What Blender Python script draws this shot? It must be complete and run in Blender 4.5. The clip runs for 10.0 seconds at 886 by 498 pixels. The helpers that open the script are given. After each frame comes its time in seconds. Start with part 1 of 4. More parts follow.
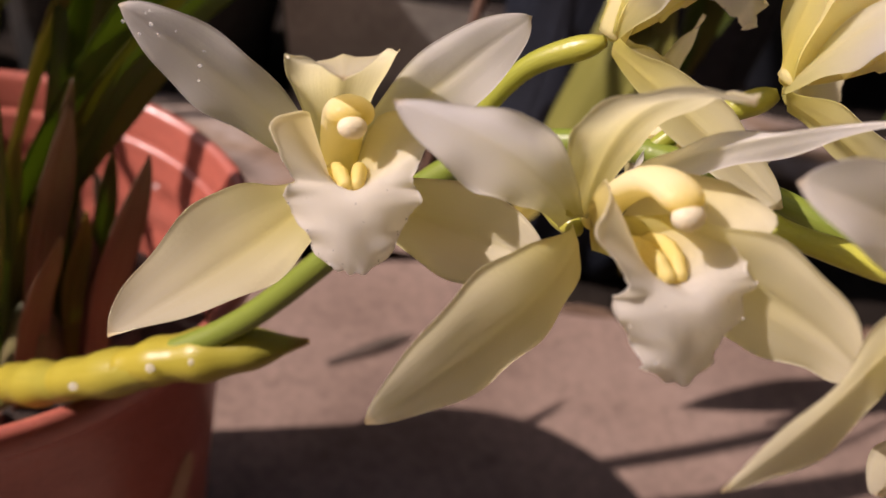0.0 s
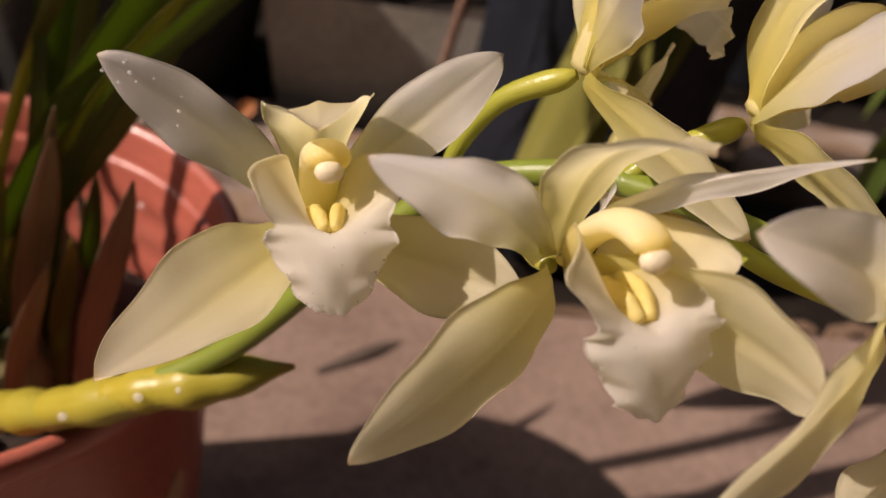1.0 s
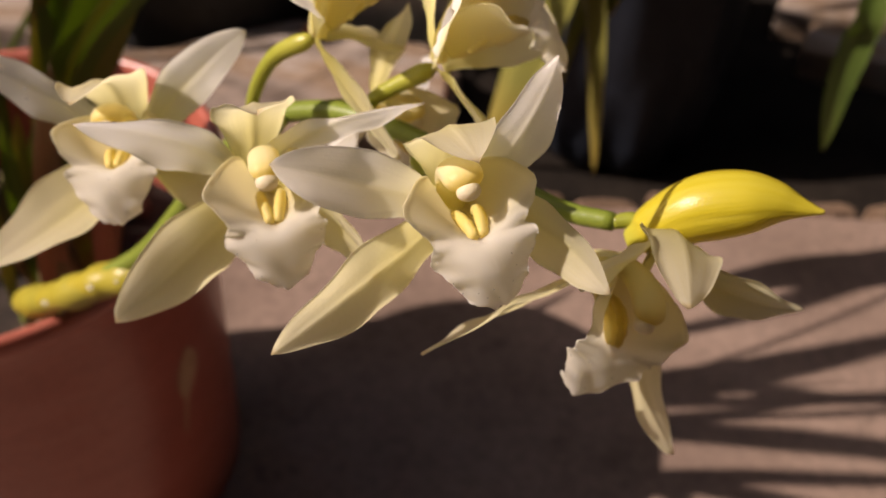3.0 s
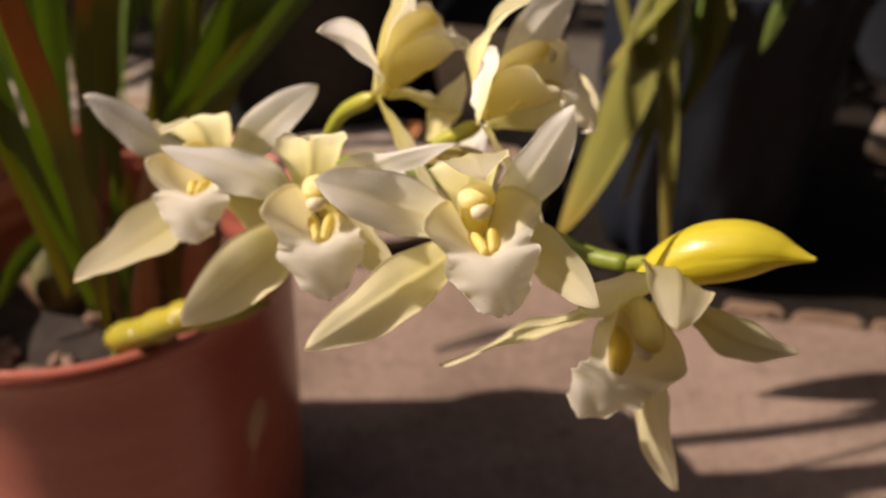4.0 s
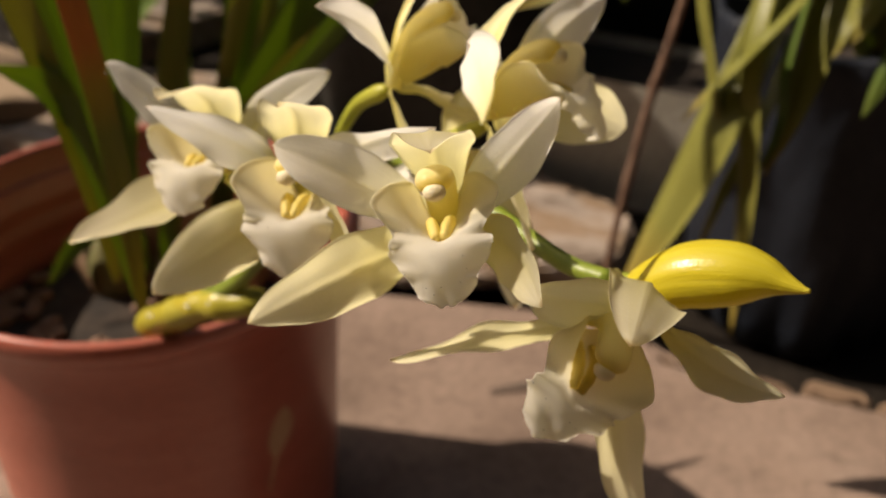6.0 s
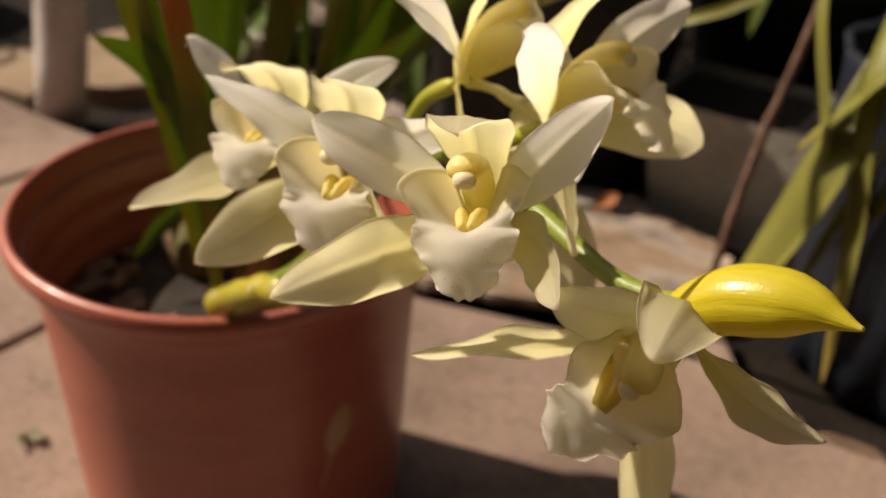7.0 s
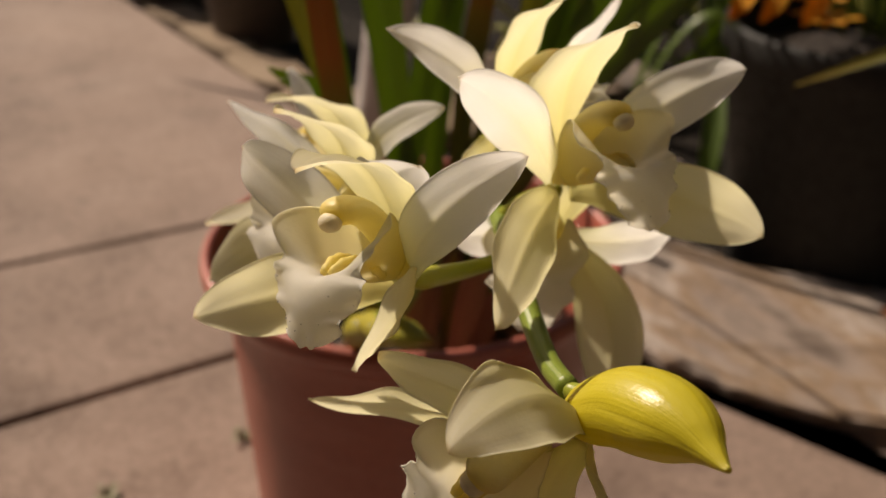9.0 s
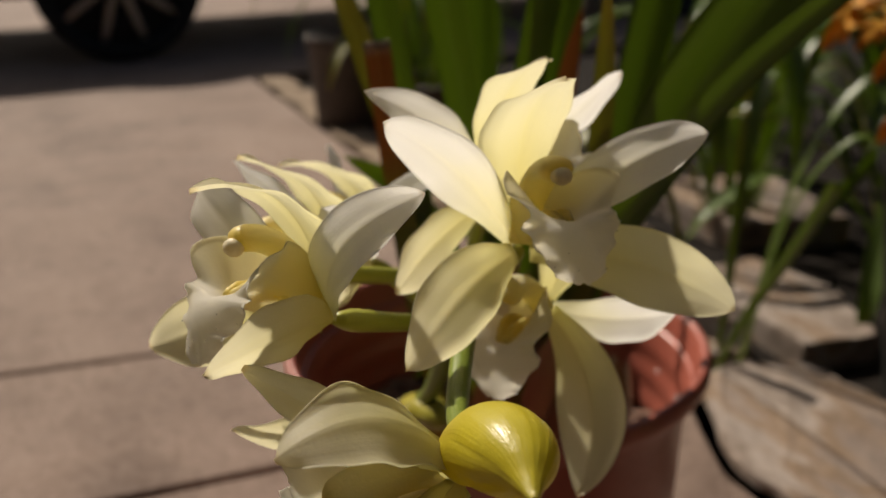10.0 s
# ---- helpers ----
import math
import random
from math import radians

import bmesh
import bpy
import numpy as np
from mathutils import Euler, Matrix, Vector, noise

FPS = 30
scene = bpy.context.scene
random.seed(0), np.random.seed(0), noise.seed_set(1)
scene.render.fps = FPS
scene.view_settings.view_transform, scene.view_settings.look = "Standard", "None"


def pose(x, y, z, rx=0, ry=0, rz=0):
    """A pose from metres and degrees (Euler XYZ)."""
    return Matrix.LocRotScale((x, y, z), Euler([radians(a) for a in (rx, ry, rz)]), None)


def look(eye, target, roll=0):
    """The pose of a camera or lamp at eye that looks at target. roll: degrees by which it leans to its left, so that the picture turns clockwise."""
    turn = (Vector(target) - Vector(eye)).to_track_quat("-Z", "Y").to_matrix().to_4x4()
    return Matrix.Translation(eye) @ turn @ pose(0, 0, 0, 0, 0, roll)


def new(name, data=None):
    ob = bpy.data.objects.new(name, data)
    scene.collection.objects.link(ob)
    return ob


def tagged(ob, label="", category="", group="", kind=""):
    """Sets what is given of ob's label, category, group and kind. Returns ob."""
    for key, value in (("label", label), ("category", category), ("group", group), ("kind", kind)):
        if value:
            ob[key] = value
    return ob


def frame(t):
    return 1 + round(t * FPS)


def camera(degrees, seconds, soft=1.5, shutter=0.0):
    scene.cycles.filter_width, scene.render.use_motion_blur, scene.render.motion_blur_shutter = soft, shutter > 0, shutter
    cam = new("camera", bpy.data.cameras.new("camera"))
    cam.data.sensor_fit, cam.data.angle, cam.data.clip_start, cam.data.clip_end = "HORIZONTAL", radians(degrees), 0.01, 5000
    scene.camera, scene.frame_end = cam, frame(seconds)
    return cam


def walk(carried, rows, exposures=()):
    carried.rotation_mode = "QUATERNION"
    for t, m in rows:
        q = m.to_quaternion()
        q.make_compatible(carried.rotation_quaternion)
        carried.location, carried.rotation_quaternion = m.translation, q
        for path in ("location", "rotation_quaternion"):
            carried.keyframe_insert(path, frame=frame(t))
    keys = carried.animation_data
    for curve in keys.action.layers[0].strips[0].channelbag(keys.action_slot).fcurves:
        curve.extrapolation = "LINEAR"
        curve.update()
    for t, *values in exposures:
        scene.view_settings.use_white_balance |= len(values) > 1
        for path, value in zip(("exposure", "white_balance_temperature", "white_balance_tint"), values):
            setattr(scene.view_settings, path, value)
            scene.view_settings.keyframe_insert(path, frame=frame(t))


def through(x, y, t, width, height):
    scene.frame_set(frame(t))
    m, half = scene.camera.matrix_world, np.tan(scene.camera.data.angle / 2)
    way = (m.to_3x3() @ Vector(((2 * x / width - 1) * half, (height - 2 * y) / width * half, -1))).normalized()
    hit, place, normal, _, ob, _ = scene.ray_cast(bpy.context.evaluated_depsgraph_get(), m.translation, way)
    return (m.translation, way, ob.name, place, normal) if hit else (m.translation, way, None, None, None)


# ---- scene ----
cam = camera(49.67, 10.0)
PATH = [
    (0.0, (0.1928, -0.3281, 0.4501), (0.2196, 0.0796, 0.1618), 11.80),
    (0.5, (0.1900, -0.3245, 0.4481), (0.2217, 0.0853, 0.1634), 12.18),
    (1.0, (0.1935, -0.3265, 0.4605), (0.2264, 0.0798, 0.1710), 10.97),
    (1.5, (0.2151, -0.3274, 0.4794), (0.2435, 0.0726, 0.1807), 9.09),
    (2.0, (0.2439, -0.3346, 0.5008), (0.2671, 0.0364, 0.1663), 6.33),
    (2.5, (0.2785, -0.3538, 0.5225), (0.2724, 0.0091, 0.1787), 2.59),
    (2.7, (0.2933, -0.3616, 0.5247), (0.2704, -0.0003, 0.1799), 1.54),
    (3.8, (0.3399, -0.4154, 0.5249), (0.2405, -0.0261, 0.2273), 0.44),
    (4.0, (0.3420, -0.4145, 0.5248), (0.2348, -0.0227, 0.2332), -0.28),
    (4.5, (0.3567, -0.3883, 0.5212), (0.2348, 0.0077, 0.2414), -1.48),
    (5.0, (0.3722, -0.4002, 0.5106), (0.2265, -0.0085, 0.2361), -1.22),
    (5.5, (0.3836, -0.4005, 0.5066), (0.2253, -0.0116, 0.2352), -0.90),
    (5.7, (0.3794, -0.3989, 0.5035), (0.2186, -0.0104, 0.2329), 0.30),
    (6.8, (0.3980, -0.3897, 0.4933), (0.1899, -0.0158, 0.2347), 3.85),
    (7.0, (0.3994, -0.3823, 0.4887), (0.1744, -0.0186, 0.2295), 3.52),
    (7.5, (0.4014, -0.3661, 0.4764), (0.1320, -0.0369, 0.2136), 4.10),
    (7.7, (0.4054, -0.3591, 0.4762), (0.1255, -0.0392, 0.2129), 4.63),
    (8.0, (0.4203, -0.3457, 0.4988), (0.1263, -0.0341, 0.2410), 5.41),
    (8.5, (0.4511, -0.3271, 0.4894), (0.1199, -0.0467, 0.2410), 2.69),
    (9.0, (0.4696, -0.2942, 0.4815), (0.1048, -0.0472, 0.2452), 0.25),
    (9.5, (0.4830, -0.2666, 0.4707), (0.0705, -0.0689, 0.2690), -0.66),
    (10.0, (0.5121, -0.2407, 0.4615), (0.0766, -0.0660, 0.2889), -1.44),
]
walk(cam, [(t, look(eye, target, roll)) for t, eye, target, roll in PATH],
     [(0.0, 0.34, 6400, 27), (0.5, 0.18, 6880, 27), (1.0, 0.21, 6900, 24), (1.5, 0.29, 6960, 25), (2.5, 0.33, 6850, 23), (4.5, 0.52, 7050, 17), (5.2, 0.46, 7350, 23), (5.6, 0.44, 7150, 11), (6.2, 0.44, 7250, 11), (7.0, 0.44, 7250, 11), (7.5, 0.88, 6400, 3), (8.0, 0.56, 7000, 11), (8.5, 0.35, 7060, 14), (9.0, 0.13, 7120, 13), (10.0, -0.04, 6700, 8)])
cam.data.dof.use_dof = True
cam.data.dof.focus_distance = 0.212
cam.data.dof.aperture_fstop = 13.0

FLOOR = -0.07   # the patio's surface

# ---- light: low morning sun from the -x side, clear sky ----
SUN_EL, SUN_AZ = radians(41.6), radians(193.4)
world = bpy.data.worlds.new("world")
scene.world = world
world.use_nodes = True
wn = world.node_tree.nodes
sky = wn.new("ShaderNodeTexSky")
sky.sky_type = "NISHITA"
sky.sun_disc = False
sky.sun_elevation = SUN_EL
sky.sun_rotation = radians(256.6)
sky.dust_density = 4.0
sky.ozone_density = 0.6
wn["Background"].inputs["Strength"].default_value = 0.047
world.node_tree.links.new(sky.outputs["Color"], wn["Background"].inputs["Color"])
sun_data = bpy.data.lights.new("sun", "SUN")
sun_data.energy = 4.6
sun_data.angle = radians(0.6)
sun_data.color = (1.0, 0.895, 0.78)
sun = new("sun", sun_data)
sun.matrix_world = look((6 * math.cos(SUN_EL) * math.cos(SUN_AZ), 6 * math.cos(SUN_EL) * math.sin(SUN_AZ), 6 * math.sin(SUN_EL)), (0, 0, 0))


# ---- materials ----
def material(name):
    m = bpy.data.materials.new(name)
    m.use_nodes = True
    return m, m.node_tree.nodes, m.node_tree.links, m.node_tree.nodes["Principled BSDF"]


def node(nodes, kind, **values):
    n = nodes.new(kind)
    for key, value in values.items():
        n.inputs[key.replace("_", " ")].default_value = value
    return n


def ramp(nodes, links, source, stops):
    r = nodes.new("ShaderNodeValToRGB")
    el = r.color_ramp.elements
    while len(el) < len(stops):
        el.new(0.5)
    for e, (at, colour) in zip(el, stops):
        e.position, e.color = at, (*colour, 1)
    links.new(source, r.inputs["Fac"])
    return r.outputs["Color"]


def mix(nodes, links, fac, a, b, kind="MIX"):
    m = nodes.new("ShaderNodeMix")
    m.data_type, m.blend_type = "RGBA", kind
    for slot, value in ((0, fac), (6, a), (7, b)):
        if isinstance(value, (int, float)):
            m.inputs[slot].default_value = value
        elif isinstance(value, tuple):
            m.inputs[slot].default_value = (*value, 1)
        else:
            links.new(value, m.inputs[slot])
    return m.outputs[2]


def bump(nodes, links, shader, height, strength, distance):
    b = node(nodes, "ShaderNodeBump", Strength=strength, Distance=distance)
    links.new(height, b.inputs["Height"])
    links.new(b.outputs["Normal"], shader.inputs["Normal"])
    return b


def mapping(nodes, links, scale, which="Object"):
    c = nodes.new("ShaderNodeTexCoord")
    p = nodes.new("ShaderNodeMapping")
    p.inputs["Scale"].default_value = scale
    links.new(c.outputs[which], p.inputs["Vector"])
    return p.outputs["Vector"]


def noise_tex(nodes, links, vector, scale, detail=4.0, rough=0.55):
    n = node(nodes, "ShaderNodeTexNoise", Scale=scale, Detail=detail, Roughness=rough)
    links.new(vector, n.inputs["Vector"])
    return n.outputs["Fac"]


def tissue(name, along, vein, translucency, rough, vein_strength=0.25, gloss=0.35, through=None, relief=0.22, grain=1.0, midrib=None):
    """Thin plant tissue: colour along its length, fine veins, light shining through."""
    m, n, l, p = material(name)
    uv = n.new("ShaderNodeUVMap")
    sep = n.new("ShaderNodeSeparateXYZ")
    l.new(uv.outputs["UV"], sep.inputs["Vector"])
    base = ramp(n, l, sep.outputs["Y"], along)
    stretch = mapping(n, l, (1.0, 0.06, 1.0), "UV")
    fine = noise_tex(n, l, stretch, 26.0, 3.0)
    veins = ramp(n, l, fine, [(0.42, (0, 0, 0)), (0.62, (1, 1, 1))])
    broad = noise_tex(n, l, mapping(n, l, (1, 1, 1)), 90.0, 3.0)
    amount = n.new("ShaderNodeMath")
    amount.operation = "MULTIPLY"
    amount.inputs[1].default_value = vein_strength
    l.new(veins, amount.inputs[0])
    col = mix(n, l, amount.outputs[0], base, vein)
    blotch = n.new("ShaderNodeMath")
    blotch.operation = "MULTIPLY"
    blotch.inputs[1].default_value = 0.16
    l.new(broad, blotch.inputs[0])
    col = mix(n, l, blotch.outputs[0], col, vein)
    if midrib is not None:
        off = n.new("ShaderNodeMath")
        off.operation = "SUBTRACT"
        off.inputs[1].default_value = 0.5
        l.new(sep.outputs["X"], off.inputs[0])
        away = n.new("ShaderNodeMath")
        away.operation = "ABSOLUTE"
        l.new(off.outputs[0], away.inputs[0])
        near = ramp(n, l, away.outputs[0], [(0.0, (0.85, 0.85, 0.85)), (0.06, (0.6, 0.6, 0.6)), (0.30, (0.0, 0.0, 0.0))])
        low = ramp(n, l, sep.outputs["Y"], [(0.0, (1.0, 1.0, 1.0)), (0.45, (0.6, 0.6, 0.6)), (0.85, (0.0, 0.0, 0.0))])
        both = mix(n, l, 1.0, near, low, "MULTIPLY")
        col = mix(n, l, both, col, midrib)
    l.new(col, p.inputs["Base Color"])
    p.inputs["Roughness"].default_value = rough
    p.inputs["Specular IOR Level"].default_value = gloss
    cells = noise_tex(n, l, mapping(n, l, (1, 1, 1)), 900.0, 2.0)
    add = n.new("ShaderNodeMath")
    add.operation = "ADD"
    l.new(fine, add.inputs[0])
    speck = n.new("ShaderNodeMath")
    speck.operation = "MULTIPLY"
    speck.inputs[1].default_value = grain
    l.new(cells, speck.inputs[0])
    l.new(speck.outputs[0], add.inputs[1])
    b = bump(n, l, p, add.outputs[0], relief, 0.0006)
    t = n.new("ShaderNodeBsdfTranslucent")
    warm = mix(n, l, 0.35 if through is None else 0.55, col, tuple(c * 0.95 for c in vein) if through is None else through)
    l.new(warm, t.inputs["Color"])
    l.new(b.outputs["Normal"], t.inputs["Normal"])
    s = n.new("ShaderNodeMixShader")
    s.inputs[0].default_value = translucency
    l.new(p.outputs[0], s.inputs[1])
    l.new(t.outputs[0], s.inputs[2])
    l.new(s.outputs[0], n["Material Output"].inputs["Surface"])
    return m


def solid(name, colours, scale, rough, relief=0.2, depth=0.001, metal=0.0, stretch=(1, 1, 1), spec=0.5, fine=40.0, stains=0.0, lo=0.27, span=0.5):
    """A plain surface with variation at two scales."""
    m, n, l, p = material(name)
    v = mapping(n, l, stretch)
    big = noise_tex(n, l, v, scale, 5.0, 0.6)
    small = noise_tex(n, l, v, scale * fine / 4, 4.0, 0.6)
    step = span / max(1, len(colours) - 1)
    col = ramp(n, l, big, [(lo + i * step, c) for i, c in enumerate(colours)])
    dark = ramp(n, l, small, [(0.3, (0.72, 0.72, 0.72)), (0.65, (1.06, 1.06, 1.06))])
    col = mix(n, l, 0.8, col, dark, "MULTIPLY")
    if stains:
        patch = ramp(n, l, noise_tex(n, l, v, scale * 0.55, 6.0, 0.7), [(0.36, (0.55, 0.52, 0.50)), (0.47, (0.92, 0.92, 0.92)), (0.62, (1.08, 1.08, 1.07))])
        col = mix(n, l, stains, col, patch, "MULTIPLY")
        spots = ramp(n, l, noise_tex(n, l, v, scale * 7.0, 3.0, 0.6), [(0.30, (0.62, 0.60, 0.58)), (0.40, (1.0, 1.0, 1.0))])
        col = mix(n, l, stains, col, spots, "MULTIPLY")
    l.new(col, p.inputs["Base Color"])
    r = ramp(n, l, small, [(0.3, (min(1, rough + 0.12),) * 3), (0.7, (max(0.02, rough - 0.1),) * 3)])
    l.new(r, p.inputs["Roughness"])
    p.inputs["Metallic"].default_value = metal
    p.inputs["Specular IOR Level"].default_value = spec
    h = mix(n, l, 0.5, big, small)
    bump(n, l, p, h, relief, depth)
    return m


M_PETAL = tissue("petal_cream", [(0.0, (0.68, 0.65, 0.15)), (0.16, (0.79, 0.765, 0.36)), (0.34, (0.86, 0.84, 0.63)), (0.55, (0.89, 0.88, 0.85)), (0.97, (0.89, 0.88, 0.865)), (1.0, (0.695, 0.564, 0.391))],
                 (0.90, 0.87, 0.75), 0.78, 0.44, 0.20, 0.3, (0.985, 0.975, 0.955), 0.12, 1.0, (0.86, 0.81, 0.46))
M_SEPAL = tissue("sepal_cream_yellow", [(0.0, (0.68, 0.65, 0.11)), (0.22, (0.79, 0.755, 0.34)), (0.52, (0.865, 0.84, 0.62)), (0.97, (0.88, 0.855, 0.75)), (1.0, (0.62, 0.451, 0.242))],
                 (0.85, 0.80, 0.50), 0.78, 0.44, 0.26, 0.3, (0.985, 0.955, 0.79), 0.13, 1.0, (0.80, 0.735, 0.27))
M_LIP = tissue("lip_white", [(0.0, (0.80, 0.72, 0.23)), (0.24, (0.86, 0.80, 0.50)), (0.43, (0.887, 0.87, 0.82)), (1.0, (0.89, 0.875, 0.86))],
               (0.90, 0.84, 0.62), 0.72, 0.52, 0.05, 0.25, (0.992, 0.975, 0.90), 0.10)
M_COLUMN = tissue("column_cream", [(0.0, (0.86, 0.81, 0.40)), (0.45, (0.88, 0.85, 0.64)), (0.76, (0.88, 0.83, 0.56)), (1.0, (0.85, 0.68, 0.16))], (0.88, 0.80, 0.40), 0.5, 0.38, 0.12, 0.35, (0.92, 0.78, 0.22))
M_CREST = tissue("crest_yellow", [(0.0, (0.90, 0.83, 0.42)), (0.6, (0.90, 0.77, 0.25)), (1.0, (0.90, 0.78, 0.30))], (0.92, 0.84, 0.42), 0.5, 0.45)
M_ANTHER = tissue("anther_cap", [(0.0, (0.90, 0.84, 0.64)), (1.0, (0.92, 0.86, 0.68))], (0.90, 0.80, 0.52), 0.4, 0.45)
M_BUD = tissue("bud_yellow", [(0.0, (0.50, 0.52, 0.06)), (0.2, (0.61, 0.515, 0.026)), (0.8, (0.64, 0.54, 0.028)), (1.0, (0.55, 0.46, 0.04))],
               (0.72, 0.64, 0.10), 0.34, 0.31, 0.32, 0.55, (0.8, 0.66, 0.03), 0.46, 0.3)
M_STEM = tissue("stem_green", [(0.0, (0.20, 0.25, 0.033)), (0.5, (0.16, 0.22, 0.03)), (1.0, (0.17, 0.23, 0.03))], (0.28, 0.31, 0.05), 0.12, 0.36, 0.3, 0.4)
M_PEDICEL = tissue("pedicel_yellow_green", [(0.0, (0.26, 0.30, 0.034)), (0.6, (0.31, 0.335, 0.036)), (1.0, (0.48, 0.46, 0.07))], (0.40, 0.41, 0.07), 0.2, 0.30, 0.3, 0.5, (0.55, 0.5, 0.04))
M_SHEATH = tissue("sheath_yellow_green", [(0.0, (0.44, 0.36, 0.034)), (0.5, (0.40, 0.345, 0.038)), (0.9, (0.31, 0.30, 0.05)), (1.0, (0.36, 0.18, 0.06))], (0.54, 0.47, 0.07), 0.2, 0.33, 0.3)
M_LEAF = tissue("strap_leaf_green", [(0.0, (0.20, 0.21, 0.06)), (0.15, (0.10, 0.155, 0.03)), (0.8, (0.10, 0.165, 0.034)), (1.0, (0.14, 0.17, 0.035))],
                (0.20, 0.26, 0.06), 0.46, 0.32, 0.4, 0.5, (0.40, 0.52, 0.05))
M_LEAF_OLD = tissue("strap_leaf_yellowing", [(0.0, (0.30, 0.25, 0.06)), (0.3, (0.20, 0.22, 0.05)), (0.8, (0.23, 0.23, 0.055)), (1.0, (0.42, 0.28, 0.06))],
                    (0.36, 0.32, 0.08), 0.42, 0.38, 0.45, 0.4, (0.38, 0.38, 0.05))
M_LEAF_DRY = tissue("dry_leaf_rust", [(0.0, (0.12, 0.15, 0.03)), (0.62, (0.12, 0.16, 0.03)), (0.72, (0.34, 0.24, 0.03)), (0.80, (0.52, 0.17, 0.04)), (0.97, (0.48, 0.15, 0.035)), (1.0, (0.5, 0.42, 0.34))],
                    (0.26, 0.15, 0.04), 0.2, 0.6, 0.3)
M_HUSK = tissue("papery_husk", [(0.0, (0.34, 0.21, 0.12)), (1.0, (0.46, 0.34, 0.23))], (0.22, 0.11, 0.06), 0.25, 0.7, 0.6)
M_BULB = solid("pseudobulb", [(0.10, 0.11, 0.04), (0.17, 0.15, 0.06), (0.22, 0.15, 0.09)], 60, 0.5, 0.3, 0.001, stretch=(1, 1, 0.2))
M_POT = solid("terracotta_plastic", [(0.36, 0.092, 0.060), (0.42, 0.116, 0.078), (0.48, 0.165, 0.122)], 11, 0.34, 0.12, 0.0006, stretch=(0.6, 0.6, 2.6), fine=120, stains=0.14, spec=0.6)
M_PALE_MARK = solid("pale_tan_mark", [(0.46, 0.27, 0.15), (0.56, 0.37, 0.23)], 60, 0.6, 0.2, 0.0005)
M_SOIL = solid("bark_mix", [(0.012, 0.009, 0.007), (0.03, 0.02, 0.014), (0.06, 0.04, 0.027)], 80, 0.9, 0.8, 0.004)
M_BARK = solid("bark_chip", [(0.08, 0.04, 0.024), (0.18, 0.10, 0.065), (0.28, 0.18, 0.13)], 90, 0.8, 0.6, 0.002)
M_CONCRETE = solid("weathered_concrete", [(0.178, 0.120, 0.091), (0.242, 0.168, 0.130), (0.281, 0.199, 0.157), (0.311, 0.228, 0.182)], 5.0, 0.85, 0.4, 0.0018, fine=110, stains=0.6)
M_STONE = solid("flagstone", [(0.15, 0.11, 0.085), (0.29, 0.225, 0.185), (0.25, 0.165, 0.10), (0.38, 0.315, 0.27), (0.20, 0.15, 0.115), (0.34, 0.275, 0.23)], 8.0, 0.8, 0.7, 0.005, stretch=(0.6, 1.5, 1), fine=60, stains=0.5, lo=0.30, span=0.42)
M_BRICK = solid("edging_stone", [(0.12, 0.072, 0.043), (0.20, 0.128, 0.082), (0.26, 0.18, 0.12)], 18.0, 0.85, 0.6, 0.003, fine=60)
M_KERB = solid("tan_kerb_stone", [(0.19, 0.125, 0.075), (0.27, 0.19, 0.12), (0.32, 0.235, 0.16)], 14.0, 0.85, 0.5, 0.003, fine=60)
# soil colour lowered to stand for the shade under dense foliage
M_GROUND = solid("shade_darkened_soil", [(0.008, 0.006, 0.005), (0.016, 0.012, 0.009), (0.030, 0.023, 0.017)], 12.0, 0.95, 0.8, 0.01, spec=0.15)
# near-black so the added light-blocking walls bounce little back
M_SKY_BLOCK = solid("dark_sky_block", [(0.014, 0.012, 0.010), (0.026, 0.022, 0.019)], 6.0, 0.9, 0.4, 0.004, spec=0.2)
M_DARKPOT = solid("black_plastic", [(0.014, 0.016, 0.021), (0.024, 0.027, 0.035)], 9.0, 0.6, 0.2, 0.002, spec=0.3)
M_BAG = solid("navy_black_plastic_bag", [(0.007, 0.009, 0.014), (0.014, 0.018, 0.028)], 14.0, 0.55, 0.5, 0.006, spec=0.25)
M_GREYPOT = solid("grey_plastic", [(0.018, 0.018, 0.017), (0.030, 0.029, 0.027)], 9.0, 0.6, 0.2, 0.002, spec=0.25)
M_TROUGH = solid("white_trough", [(0.30, 0.28, 0.235), (0.40, 0.375, 0.32), (0.46, 0.435, 0.38)], 12.0, 0.55, 0.2, 0.002)
M_POST = solid("whitewashed_post", [(0.42, 0.37, 0.35), (0.60, 0.55, 0.53), (0.66, 0.62, 0.60)], 16.0, 0.8, 0.4, 0.003)
M_BROWNPOT = solid("brown_pot", [(0.06, 0.045, 0.035), (0.10, 0.075, 0.06)], 10.0, 0.6, 0.2, 0.002)
M_TYRE = solid("tyre_rubber", [(0.010, 0.010, 0.011), (0.022, 0.022, 0.022)], 20.0, 0.8, 0.3, 0.002)
M_ALLOY = solid("alloy_wheel", [(0.30, 0.28, 0.26), (0.45, 0.43, 0.41)], 10.0, 0.4, 0.1, 0.001, metal=0.8)
M_BODY = solid("dark_car_paint", [(0.006, 0.006, 0.008), (0.010, 0.010, 0.012)], 6.0, 0.55, 0.02, 0.001, spec=0.2)
M_BLOOM = tissue("yellow_orange_bloom", [(0.0, (0.62, 0.36, 0.04)), (1.0, (0.70, 0.34, 0.03))], (0.6, 0.2, 0.02), 0.35, 0.5)
M_FALLEN = tissue("fallen_leaf", [(0.0, (0.36, 0.13, 0.04)), (1.0, (0.42, 0.16, 0.05))], (0.25, 0.08, 0.03), 0.1, 0.7)
